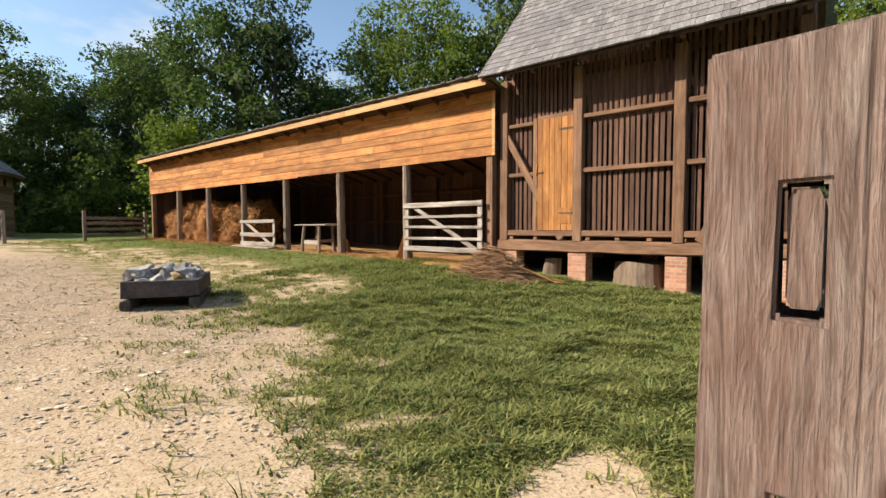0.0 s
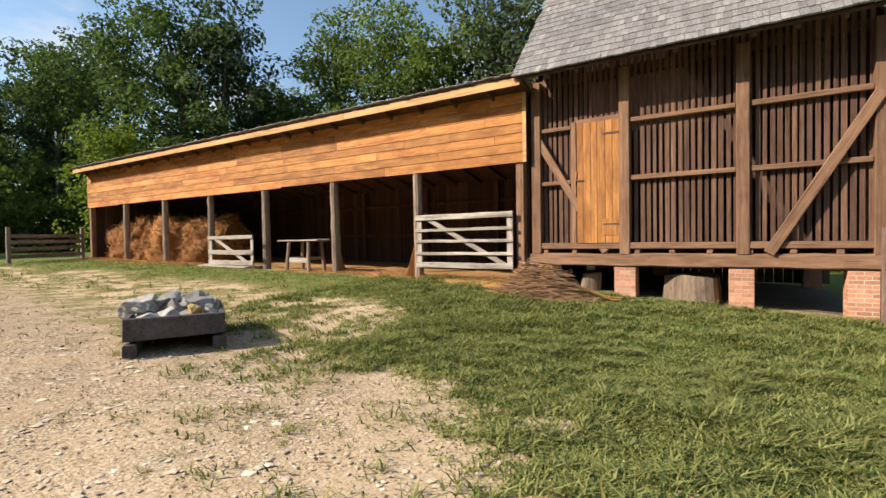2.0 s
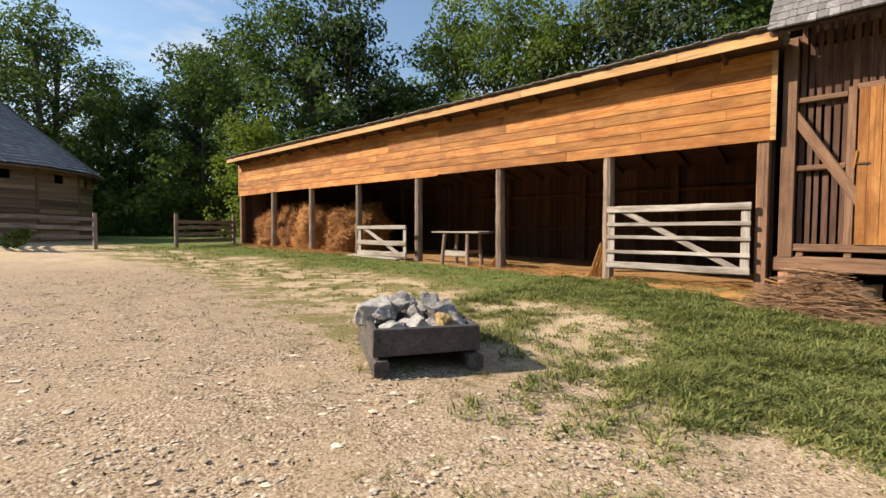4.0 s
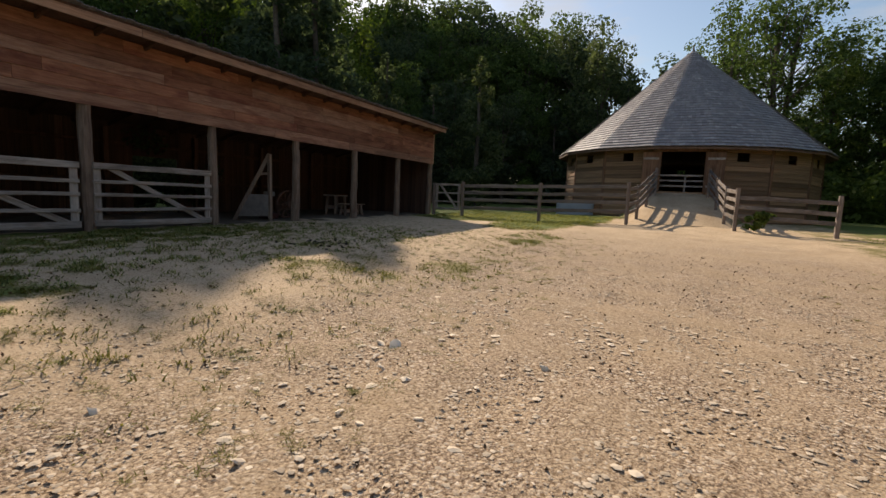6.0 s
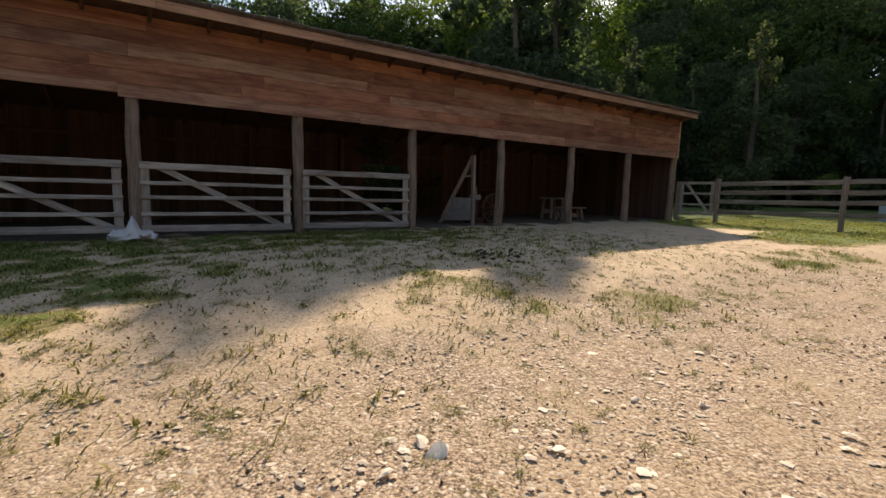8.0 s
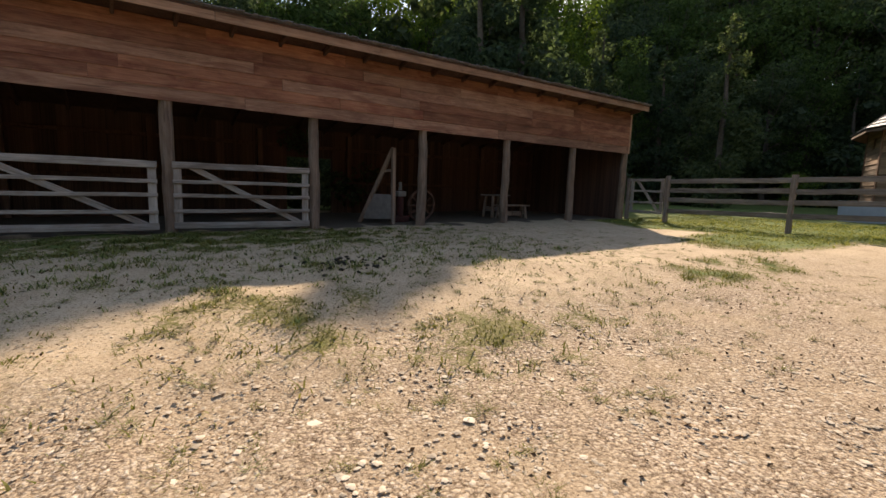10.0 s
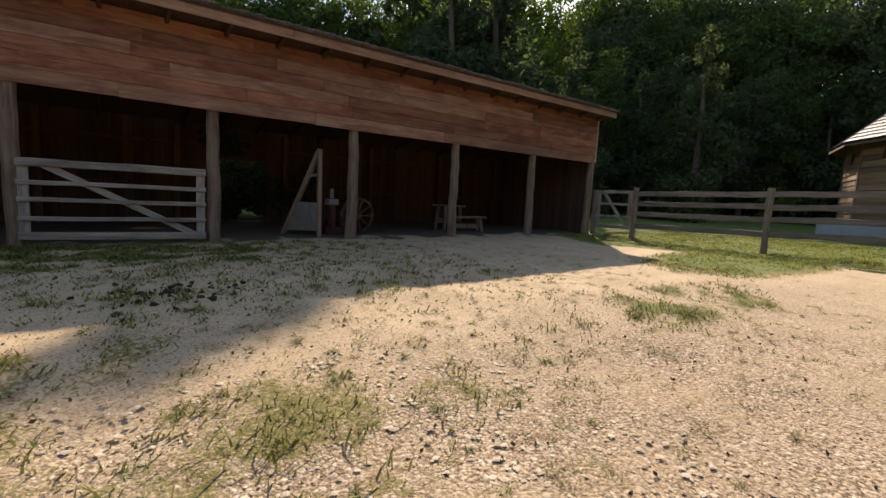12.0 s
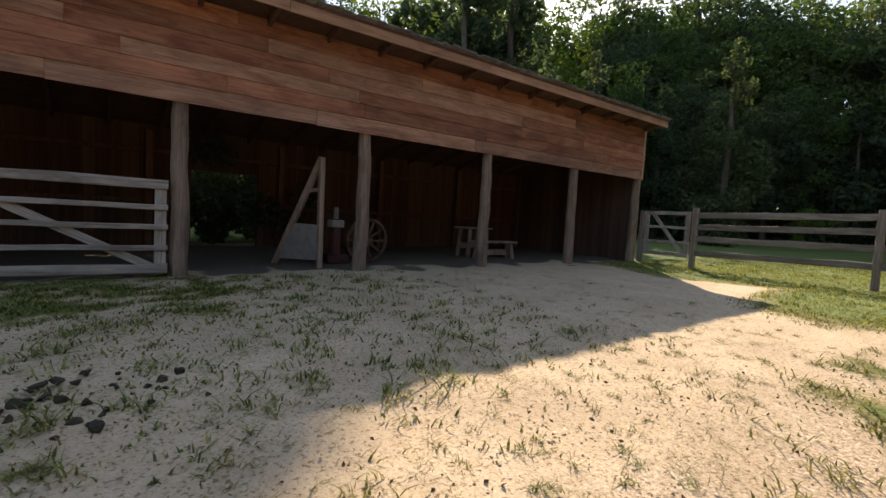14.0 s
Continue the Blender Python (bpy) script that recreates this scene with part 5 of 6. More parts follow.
def hay_heap(cx, cy, rx, ry, h, seed):
    rg = random.Random(seed)
    z0 = gz(cx, cy)
    n, m = 40, 22
    vs, fs = [], []
    off = Vector((rg.uniform(0, 90), rg.uniform(0, 90), 0))
    for j in range(m + 1):
        for i in range(n):
            a = i * 2 * math.pi / n
            f = j / m
            rr = math.cos(f * math.pi / 2) ** 0.45
            zz = math.sin(f * math.pi / 2) ** 0.85
            p = Vector((math.cos(a) * rr * rx, math.sin(a) * rr * ry, zz * h))
            k = 1 + 0.24 * noise.noise(p * 0.9 + off) + 0.2 * noise.noise(p * 2.4 + off) + 0.09 * noise.noise(p * 8 + off)
            vs.append((cx + p.x * k, cy + p.y * k, z0 - 0.05 + p.z * k))
    for j in range(m):
        for i in range(n):
            fs.append((j * n + i, j * n + (i + 1) % n, (j + 1) * n + (i + 1) % n, (j + 1) * n + i))
    T = thing("hay_heap", cx, cy, z0, "heap of loose golden-brown hay in the shed", "hay", "hay heaps")
    solid("mound", vs, fs, M_HAY, T, smooth=True)
    sv, sf = [], []
    for _ in range(5200):
        q = vs[rg.randrange(len(vs))]
        if q[2] < z0 + 0.02:
            continue
        c = Vector(q)
        d = Vector((rg.gauss(0, 1), rg.gauss(0, 1), rg.gauss(-0.3, 0.8))).normalized() * rg.uniform(0.08, 0.24)
        w = Vector((rg.gauss(0, 1), rg.gauss(0, 1), rg.gauss(0, 1))).normalized() * 0.008
        k = len(sv)
        sv += [tuple(c - d - w), tuple(c - d + w), tuple(c + d + w), tuple(c + d - w)]
        sf.append((k, k + 1, k + 2, k + 3))
    tagged(solid("loose_straw", sv, sf, M_STRAW, T), kind="stuff")


hay_heap(-27.3, 11.6, 1.5, 1.35, 1.75, 1)
hay_heap(-25.2, 11.7, 1.6, 1.5, 1.8, 2)
hay_heap(-23.1, 11.6, 1.65, 1.45, 1.75, 3)
hay_heap(-21.1, 11.6, 1.5, 1.35, 1.7, 4)


def litter(i):
    if i < 2600:
        x, y = random.uniform(-28.5, -19.3), 9.7 + abs(random.gauss(0, 0.35)) - random.random() * 0.5
    else:
        x, y = random.uniform(-13.5, -6.6), 9.75 + abs(random.gauss(0, 0.9))
    a = random.uniform(0, 6.3)
    ln = random.uniform(0.08, 0.3)
    z = gz(x, y) + 0.015 + random.random() * 0.04
    return (x, y, z), (x + math.cos(a) * ln, y + math.sin(a) * ln, z + random.uniform(-0.01, 0.05)), random.uniform(0.003, 0.006)


sticks("straw_litter", 4200, litter, M_STRAW, "loose golden straw strewn along the shed floor", "straw")


def sheaf(x, y, z, h, seed):
    def one(i):
        a = random.uniform(0, 6.3)
        r = 0.28 * math.sqrt(random.random())
        return (x + r * math.cos(a), y + r * math.sin(a), z), (x + r * 0.35 * math.cos(a) + 0.1, y + r * 0.3 * math.sin(a), z + h * random.uniform(0.6, 1)), 0.009
    sticks("straw_sheaf", 160, one, M_STRAW, "sheaf of golden straw leaning at a post", "straw")


sheaf(-9.85, 10.35, gz(-9.85, 10.35), 0.85, 1)
sheaf(-13.0, 10.6, gz(-13, 10.6), 0.5, 2)


def bench(x, y, w, d, h, label, name="work_bench", mat_=None, cat="bench", inset=0.14):
    z = gz(x, y)
    mat_ = mat_ or M_GATE
    T = thing(name, x, y, z, label, cat)
    for i in range(3):
        yy = y - d / 2 + d / 3 * (i + 0.5)
        part("plank", soft_beam((x - w / 2, yy, z + h - 0.03), (x + w / 2, yy, z + h - 0.03 + random.uniform(-0.01, 0.01)), d / 3 - 0.01, 0.05, 0.006, 0.008), mat_, T)
    for sx in (-1, 1):
        for sy in (-1, 1):
            bm = bmesh.new()
            log(bm, (x + sx * (w / 2 - inset), y + sy * (d / 2 - 0.04), z - 0.03), (x + sx * (w / 2 - inset - 0.06), y + sy * (d / 2 - 0.1), z + h - 0.05), 0.06, 0.055, 8, 4, 0.006)
            part("leg", bm, M_POST, T)
        part("cross_rail", soft_beam((x + sx * (w / 2 - inset - 0.03), y - d / 2 + 0.05, z + h * 0.4), (x + sx * (w / 2 - inset - 0.03), y + d / 2 - 0.05, z + h * 0.4), 0.05, 0.1), M_POST, T)
    part("stretcher", soft_beam((x - w / 2 + inset, y - d / 2 + 0.08, z + h * 0.34), (x + w / 2 - inset, y - d / 2 + 0.08, z + h * 0.34), 0.05, 0.16), mat_, T)
    return T


bench(-14.2, 10.4, 1.85, 0.75, 1.0, "rough weathered trestle bench standing in the open shed", inset=0.42)
for i in range(4):
    yy = 9.62 + i * 0.1
    b = part("loose_board", soft_beam((-18.9 + 0.2 * i, yy, gz(-18.5, yy) + 0.04 + 0.03 * (i % 2)), (-16.3 + 0.1 * i, yy + 0.08, gz(-16, yy) + 0.05 + 0.03 * (i % 2)), 0.13, 0.03), M_GATE)
    tagged(b, "weathered grey board lying on the grass", "board", "loose boards")
bench(-24.0, -14.6, 1.0, 0.6, 0.85, "old pale wooden table in the dark shed", "old_table", M_WHITEWASH, "table")
bench(-24.2, -13.9, 1.5, 0.35, 0.5, "low wooden bench beside the old table", "low_bench", M_POST)


def a_frame():
    T = thing("a_frame_rack", -18.8, -13.2, gz(-18.8, -13.2), "tall triangular timber rack with a whitewashed panel", "rack")
    z = gz(-18.8, -13.2)
    head = Vector((-18.72, -13.02, z + 2.14))
    foot, slant = Vector((-18.72, -12.98, z - 0.05)), Vector((-18.16, -14.0, z - 0.03))
    part("leg", soft_beam(foot, head, 0.1, 0.13, 0.006, 0.012, (0, 1, 0)), M_POST, T)
    part("leg", soft_beam(slant, head, 0.09, 0.11, 0.006, 0.01), M_POST, T)
    inner, side = slant.lerp(head, 0.06), slant.lerp(head, 0.4)
    bm = bmesh.new()
    across = Vector((0.02, 0.012, 0))
    corners = [inner, foot + Vector((0, 0, 0.2)), foot + Vector((0, 0, side.z - foot.z)), side]
    front = [bm.verts.new(c + across) for c in corners]
    rear = [bm.verts.new(c - across) for c in corners]
    bm.faces.new(front)
    bm.faces.new(rear[::-1])
    for i in range(4):
        bm.faces.new((front[i], rear[i], rear[(i + 1) % 4], front[(i + 1) % 4]))
    bmesh.ops.recalc_face_normals(bm, faces=bm.faces[:])
    part("panel", bm, M_WHITEWASH, T, "dim whitewashed board panel")
    part("cross_rail", soft_beam(slant.lerp(head, 0.7), foot.lerp(head, 0.72), 0.05, 0.08), M_POST, T)


a_frame()


def cart_wheel(x, y, r, lean, label):
    z = gz(x, y)
    T = thing("cart_wheel", x, y, z, label, "wheel", "cart wheels")
    c = Vector((x, y, z + r))
    bm = bmesh.new()
    n = 28
    for i in range(n):
        a0, a1 = i * 2 * math.pi / n, (i + 1) * 2 * math.pi / n
        pa, pb = (c + Vector((math.cos(a) * r * 0.94, lean * math.sin(a) * r, math.sin(a) * r * 0.94)) for a in (a0, a1))
        beam(bm, pa, pb, 0.06, 0.09, 0, (0, 1, 0))
    part("rim", bm, M_BACKWALL, T)
    for i in range(10):
        a = i * math.pi / 5
        part("spoke", soft_beam(c, c + Vector((math.cos(a) * r * 0.9, lean * math.sin(a) * r, math.sin(a) * r * 0.9)), 0.035, 0.045, 0.002, 0.005), M_BACKWALL, T)
    bm = bmesh.new()
    log(bm, c + Vector((0, -0.14, 0)), c + Vector((0, 0.14, 0)), 0.1, 0.09, 10, 3, 0.0)
    part("hub", bm, M_BACKWALL, T)


cart_wheel(-20.05, -13.6, 0.5, 0.12, "spoked wooden cart wheel leaning in the shed")


def old_plough():
    z = gz(-19.4, -13.7)
    T = thing("hand_machine", -19.4, -13.7, z, "dark red hand-cranked farm machine on a stand", "farm machine")
    bm = bmesh.new()
    log(bm, (-19.35, -13.7, z), (-19.35, -13.7, z + 0.95), 0.12, 0.1, 10, 5, 0.004)
    part("body", bm, M_DARKCART, T)
    part("collar", soft_box((-19.35, -13.7, z + 0.85), (0.28, 0.28, 0.16), None, 0.0, 0.02), M_WHITEWASH, T)
    bm = bmesh.new()
    log(bm, (-19.35, -13.7, z + 0.93), (-19.35, -13.7, z + 1.2), 0.06, 0.05, 8, 2, 0.0)
    part("spout", bm, M_WHITEWASH, T)
    part("base", soft_box((-19.35, -13.7, z + 0.1), (0.5, 0.4, 0.2), None, 0.01, 0.02), M_DARKCART, T)


old_plough()


def plastic_bag():
    x, y = -9.85, -11.9
    bm = bmesh.new()
    bmesh.ops.create_icosphere(bm, subdivisions=4, radius=1)
    z = gz(x, y)
    for v in bm.verts:
        p = v.co.copy()
        k = 1 + 0.35 * noise.noise(p * 1.6) + 0.18 * noise.noise(p * 4.2)
        v.co = Vector((x + p.x * 0.4 * k, y + p.y * 0.22 * k, z + max(-0.02, 0.10 + p.z * 0.11 * k + 0.28 * max(0, 1 - abs(p.x + 0.1) * 3.2) * max(0, p.z) + 0.06 * noise.noise(p * 7))))
    tagged(part("plastic_sack", bm, M_BAG, None, smooth=True), "crumpled white plastic sack at the foot of a post", "sack")


plastic_bag()


def trough():
    x, y = -38.0, -6.9
    z = gz(x, y)
    T = thing("water_trough", x, y, z, "pale blue-grey oval stock trough on the lawn behind the fence", "trough")
    bm = bmesh.new()
    n = 28
    loops = []
    for f, zz in ((1.0, -0.05), (1.02, 0.82), (1.05, 0.88), (0.98, 0.88), (0.95, 0.5)):
        loops.append([bm.verts.new((x + math.cos(a) * 0.5 * f, y + math.sin(a) * 1.15 * f, z + zz)) for a in np.linspace(0, 2 * math.pi, n, endpoint=False)])
    for p, q in zip(loops, loops[1:]):
        for i in range(n):
            bm.faces.new((p[i], p[(i + 1) % n], q[(i + 1) % n], q[i]))
    bm.faces.new(loops[0][::-1])
    bm.faces.new(loops[-1])
    part("tank", bm, M_TANK, T)


trough()


# ---- trees ----
def leaf_cloud(centres, radii, counts, size, rg, flat=0.75):
    """Corners and faces of leaf sprays scattered over clumps: each spray is a bent pair of triangles."""
    n = int(np.sum(counts))
    which = np.repeat(np.arange(len(centres)), counts)
    d = rg.normal(size=(n, 3))
    d /= np.linalg.norm(d, axis=1)[:, None]
    r = rg.uniform(0.45, 1.05, n) ** 0.7
    p = centres[which] + d * (r * radii[which])[:, None] * np.array([1, 1, flat])
    nrm = d + rg.normal(size=(n, 3)) * 0.7 + np.array([0, 0, 0.5])
    nrm /= np.linalg.norm(nrm, axis=1)[:, None]
    t = np.cross(nrm, rg.normal(size=(n, 3)))
    t /= np.linalg.norm(t, axis=1)[:, None]
    b = np.cross(nrm, t)
    s = size * rg.uniform(0.55, 1.35, n)[:, None]
    q0, q2 = p - t * s * 0.5, p + t * s * 0.55
    q1 = p + b * s * 0.3 + nrm * s * 0.12
    q3 = p - b * s * 0.33 + nrm * s * 0.1
    v = np.stack([q0, q1, q2, q3], 1).reshape(-1, 3)
    k = np.arange(n)[:, None] * 4
    return v, np.concatenate([k, k + 1, k + 2, k + 3], 1)


def tree(name, seed, h, spread, base, leaves, size, material, label, conifer=False, sparse=1.0):
    """A tree at the origin: tapered trunk with limbs, and a crown of leaf sprays in uneven clumps."""
    rg = np.random.default_rng(seed)
    random.seed(seed)
    T = thing(name, 0, 0, 0, label, "tree", "trees round the farmyard")
    bm = bmesh.new()
    r0 = h * 0.014 + 0.06
    bend = Vector((rg.uniform(-0.6, 0.6), rg.uniform(-0.6, 0.6), h * (0.8 if not conifer else 0.97)))
    log(bm, (0, 0, -0.3), bend * 0.5, r0 * 1.15, r0 * 0.75, 9, 5, 0.03)
    log(bm, bend * 0.5, bend, r0 * 0.75, r0 * 0.2, 8, 5, 0.05)
    cs, rs = [], []
    if conifer:
        for k in range(46):
            f = (k + rg.uniform(0, 1)) / 46
            z = h * (base + (1 - base) * f)
            rad = spread * (1 - f) ** 0.8 + 0.25
            a = rg.uniform(0, 6.28)
            d = rad * rg.uniform(0.35, 0.95)
            cs.append((math.cos(a) * d, math.sin(a) * d, z))
            rs.append(0.35 + 0.3 * rad)
    else:
        nl = 26
        for k in range(nl):
            f = (k + rg.uniform(0, 1)) / nl
            z = h * (base + (0.96 - base) * f)
            prof = math.sin(math.pi * min(1, 0.18 + 0.82 * f) ** 0.9) ** 0.6 if f < 0.97 else 0.3
            a = k * 2.4 + rg.uniform(-0.5, 0.5)
            reach = spread * prof * rg.uniform(0.6, 1.12)
            st = bend * min(0.93, max(0.12, (z / h) * 0.86))
            tip = Vector((math.cos(a) * reach, math.sin(a) * reach, z + rg.uniform(-0.02, 0.05) * h))
            log(bm, st, st.lerp(tip, 0.9), r0 * 0.26, r0 * 0.06, 5, 4, 0.06)
            for u in (0.45, 0.72, 0.98):
                c = st.lerp(tip, u) + Vector(rg.normal(size=3) * spread * 0.10)
                cs.append(tuple(c))
                rs.append(spread * rg.uniform(0.16, 0.3) * (1.1 if u < 0.6 else 0.95))
        for _ in range(8):
            c = bend + Vector(rg.normal(size=3) * spread * 0.22)
            cs.append(tuple(c))
            rs.append(spread * rg.uniform(0.13, 0.24))
    cs, rs = np.array(cs), np.array(rs) * sparse
    w = rs ** 2
    counts = np.maximum(4, (leaves * w / w.sum()).astype(int))
    part("trunk", bm, M_BARK, T)
    v, f = leaf_cloud(cs, rs, counts, size, rg)
    solid("crown", v, f, material, T)
    return T


PROTO = [
    tree("broadleaf_tree", 11, 22, 6.5, 0.16, 10500, 0.35, M_LEAF, "tall dense green broadleaf tree at the edge of the woods"),
    tree("broadleaf_tree", 12, 22, 5.6, 0.2, 10000, 0.34, M_LEAF, "tall green broadleaf tree with an uneven crown"),
    tree("broadleaf_tree", 13, 18, 5.8, 0.1, 9000, 0.32, M_LEAF_LIGHT, "rounded light green broadleaf tree"),
    tree("broadleaf_tree", 14, 22, 6.2, 0.14, 7500, 0.42, M_LEAF_DARK, "tall dark green broadleaf tree in the woods"),
    tree("broadleaf_tree", 15, 22, 6.0, 0.22, 6500, 0.32, M_LEAF, "tall loose-crowned broadleaf tree with sky showing through", sparse=0.8),
    tree("evergreen_tree", 16, 16, 3.6, 0.04, 6500, 0.36, M_LEAF_DARK, "dark green cone-shaped evergreen at the edge of the woods", True),
    tree("young_tree", 17, 9, 3.6, 0.05, 4200, 0.3, M_LEAF_LIGHT, "young light green tree below the woods"),
]
USED = [False] * len(PROTO)


def plant(k, x, y, h):
    """Stand the k-th kind of tree at x, y, grown to h metres."""
    own = (22, 22, 18, 22, 22, 16, 9)[k]
    m = pose(x, y, gz(x, y) - 0.05, 0, 0, random.uniform(0, 360))
    if USED[k]:
        ob = copy_thing(PROTO[k], m)
    else:
        ob = PROTO[k]
        ob.matrix_basis = m
        USED[k] = True
    s = h / own
    ob.scale = (s * random.uniform(0.92, 1.1), s * random.uniform(0.92, 1.1), s)


def at(cx, cy, az, dist):
    a = radians(az)
    return cx - math.sin(a) * dist, cy + math.cos(a) * dist


random.seed(21)
# woods north of the long shed, seen over its roof
for az, dist, h, k in ((88, 62, 19, 4), (84, 66, 24, 4), (80, 70, 18, 0), (76, 66, 17, 1), (72, 58, 19, 0), (66.5, 52, 22, 0), (62, 47, 23.5, 0), (58, 46, 22.5, 3), (54.5, 50, 17.5, 1), (50, 50, 17, 2), (46, 47, 23, 1), (41.5, 44, 22.5, 0), (37.5, 40, 18.5, 2), (33, 42, 20.5, 2), (28, 40, 23, 3), (22, 38, 22, 0), (15, 40, 23, 1), (8, 38, 21, 3), (1, 36, 17, 0), (-5, 34, 16, 3), (-12, 33, 16, 0), (-20, 32, 17, 1)):
    plant(k, *at(0, 0, az, dist), h)
for az, dist, h, k in ((68, 40, 9, 6), (52, 36, 8.5, 6), (47, 34, 9.5, 6), (42, 33, 9, 6), (36, 31, 9, 6), (30, 31, 10, 6), (-4, 24, 9, 5), (-10, 25, 10, 5), (-3, 30, 12, 2)):
    plant(k, *at(0, 0, az, dist), h)
# behind the round barn, west
for az, dist, h, k in ((99, 66, 23, 3), (96, 74, 19, 5), (93, 78, 20, 5), (90, 74, 22, 1), (86.5, 66, 26, 4), (82, 64, 25, 4), (78, 70, 21, 1), (74, 66, 18, 0), (70, 60, 21, 0), (67, 56, 23, 3)):
    plant(k, *at(-6.4, -0.7, az, dist), h)
# south-west woods, dark against the sun
for az, dist, h, k in ((101, 72, 27, 3), (104, 74, 27, 3), (107, 71, 26, 0), (110, 74, 27, 3), (113, 71, 26, 1), (116, 74, 27, 3), (119, 70, 26, 0), (122, 68, 25, 3), (125, 69, 24, 3), (128, 65, 22, 2), (132, 64, 21.5, 4), (136, 63, 21, 2), (140, 56, 22, 2), (144, 55, 23, 4), (148, 52, 22, 2), (152, 50, 21, 4), (156, 46, 20, 1), (160, 44, 19, 0), (165, 42, 18, 3), (171, 40, 18, 0), (178, 40, 17, 1)):
    plant(k, *at(-9, -1, az, dist), h)
for az, dist, h, k in ((104, 64, 13, 5), (113.5, 45, 14, 5), (119, 47, 12, 5), (125, 42, 13, 5), (107, 64, 15, 0), (110, 62, 15, 3), (116.5, 51, 14, 3), (122, 50, 14, 0), (128.5, 46, 13, 3), (134, 44, 12, 1), (139, 40, 11, 2), (147, 36, 10, 3), (155, 34, 10, 0), (100, 66, 14, 3), (130, 38, 10, 5)):
    plant(k, *at(-9, -1, az, dist), h)
# evergreens set to cast two shade tongues; taller rear pair added to thicken them
for tx, ty, th in ((-38.45, -28.85, 20.5), (-34.7, -29.4, 20.5), (-42.65, -32.75, 24), (-39.1, -33.2, 24.2)):
    plant(5, tx, ty, th)
for az, k in ((114, 3), (117, 1), (119.5, 3), (122, 1), (124.5, 3), (127, 1)):
    plant(k, *at(-14.8, -3, az, random.uniform(74, 79)), random.uniform(34, 37))
for az in (131, 135, 139, 143):
    plant(2, *at(-9, -1, az, random.uniform(73, 78)), random.uniform(31, 34))
for az in (120, 123.5, 127, 130.5, 134, 138):
    plant(random.choice((0, 3)), *at(-9, -1, az, random.uniform(80, 84)), random.uniform(25, 27))
for az in np.arange(103, 151, 3.3):
    plant(random.choice((0, 1, 3, 3)), *at(-9, -1, az + random.uniform(-0.8, 0.8), random.uniform(86, 93)), random.uniform(32, 37))
# the rest of the ring, behind the walker
for az in range(190, 340, 15):
    plant(random.choice((0, 1, 3)), *at(-9, 0, az + random.uniform(-3, 3), random.uniform(52, 62)), random.uniform(17, 21))
for k, u in enumerate(USED):
    if not u:
        plant(k, *at(-9, 0, 270 + 4 * k, 66), 17)


def thicket(name, ring, seed, count, size, material, label, hmax, dens=3.2):
    """Undergrowth along the edge of the woods as one mass of leaf sprays. ring: azimuth range, distance, depth, middle."""
    rg = np.random.default_rng(seed)
    (a0, a1), dist, depth, (cx, cy) = ring
    n = int(abs(a1 - a0) * dens)
    az = np.radians(rg.uniform(a0, a1, n))
    d = dist + rg.uniform(0, depth, n)
    x, y = cx - np.sin(az) * d, cy + np.cos(az) * d
    r = rg.uniform(0.8, 2.0, n)
    z = ground_z(x, y) + rg.uniform(0.1, 1.0, n) ** 1.6 * hmax
    v, f = leaf_cloud(np.stack([x, y, z], 1), r, np.full(n, count), size, rg, 0.85)
    tagged(solid(name, v, f, material), label, "undergrowth", kind="stuff")


thicket("undergrowth", ((45, 100), 58, 14, (-4, 0)), 31, 90, 0.55, M_LEAF, "dense green undergrowth below the trees", 9)
thicket("undergrowth", ((112, 182), 50, 14, (-9, -1)), 32, 90, 0.55, M_LEAF_DARK, "dark undergrowth filling the shaded woods", 11)
thicket("undergrowth", ((94, 113), 60, 12, (-9, -1)), 38, 110, 0.6, M_LEAF_DARK, "dark undergrowth behind the round barn", 10)
thicket("undergrowth", ((64, 79), 46, 12, (-6, 0)), 39, 110, 0.5, M_LEAF, "dense green undergrowth beside the farm road", 7)
thicket("undergrowth", ((-32, 58), 36, 14, (0, 0)), 33, 90, 0.5, M_LEAF, "green undergrowth on the slope behind the sheds", 8)
thicket("far_woods", ((0, 360), 84, 20, (-12, 0)), 34, 70, 1.3, M_LEAF_DARK, "far dark woods closing the view", 15)
thicket("far_thicket", ((0, 360), 86, 8, (-12, 0)), 44, 46, 1.4, M_LEAF_DARK, "low dark thicket closing the far woods", 5.5, 5.0)
thicket("deep_woods", ((96, 186), 76, 14, (-9, -1)), 35, 120, 1.1, M_LEAF_DARK, "deep shaded woods behind the fence", 25)
thicket("deep_woods", ((140, 186), 48, 12, (-9, -1)), 36, 130, 0.9, M_LEAF_DARK, "shaded woods behind the shed", 21)
thicket("deep_woods", ((0, 62), 46, 16, (0, 0)), 37, 90, 0.9, M_LEAF, "woods on the slope behind the sheds", 15)


def weeds(name, x, y, r, h, n, material, label):
    rg = np.random.default_rng(int(abs(x * 10)))
    c = np.stack([x + rg.normal(size=14) * r * 0.5, y + rg.normal(size=14) * r * 0.5, gz(x, y) + rg.uniform(0.15, 0.85, 14) * h], 1)
    v, f = leaf_cloud(c, np.full(14, r * 0.35), np.full(14, n // 14), 0.14, rg)
    tagged(solid(name, v, f, material), label, "bush", kind="stuff")


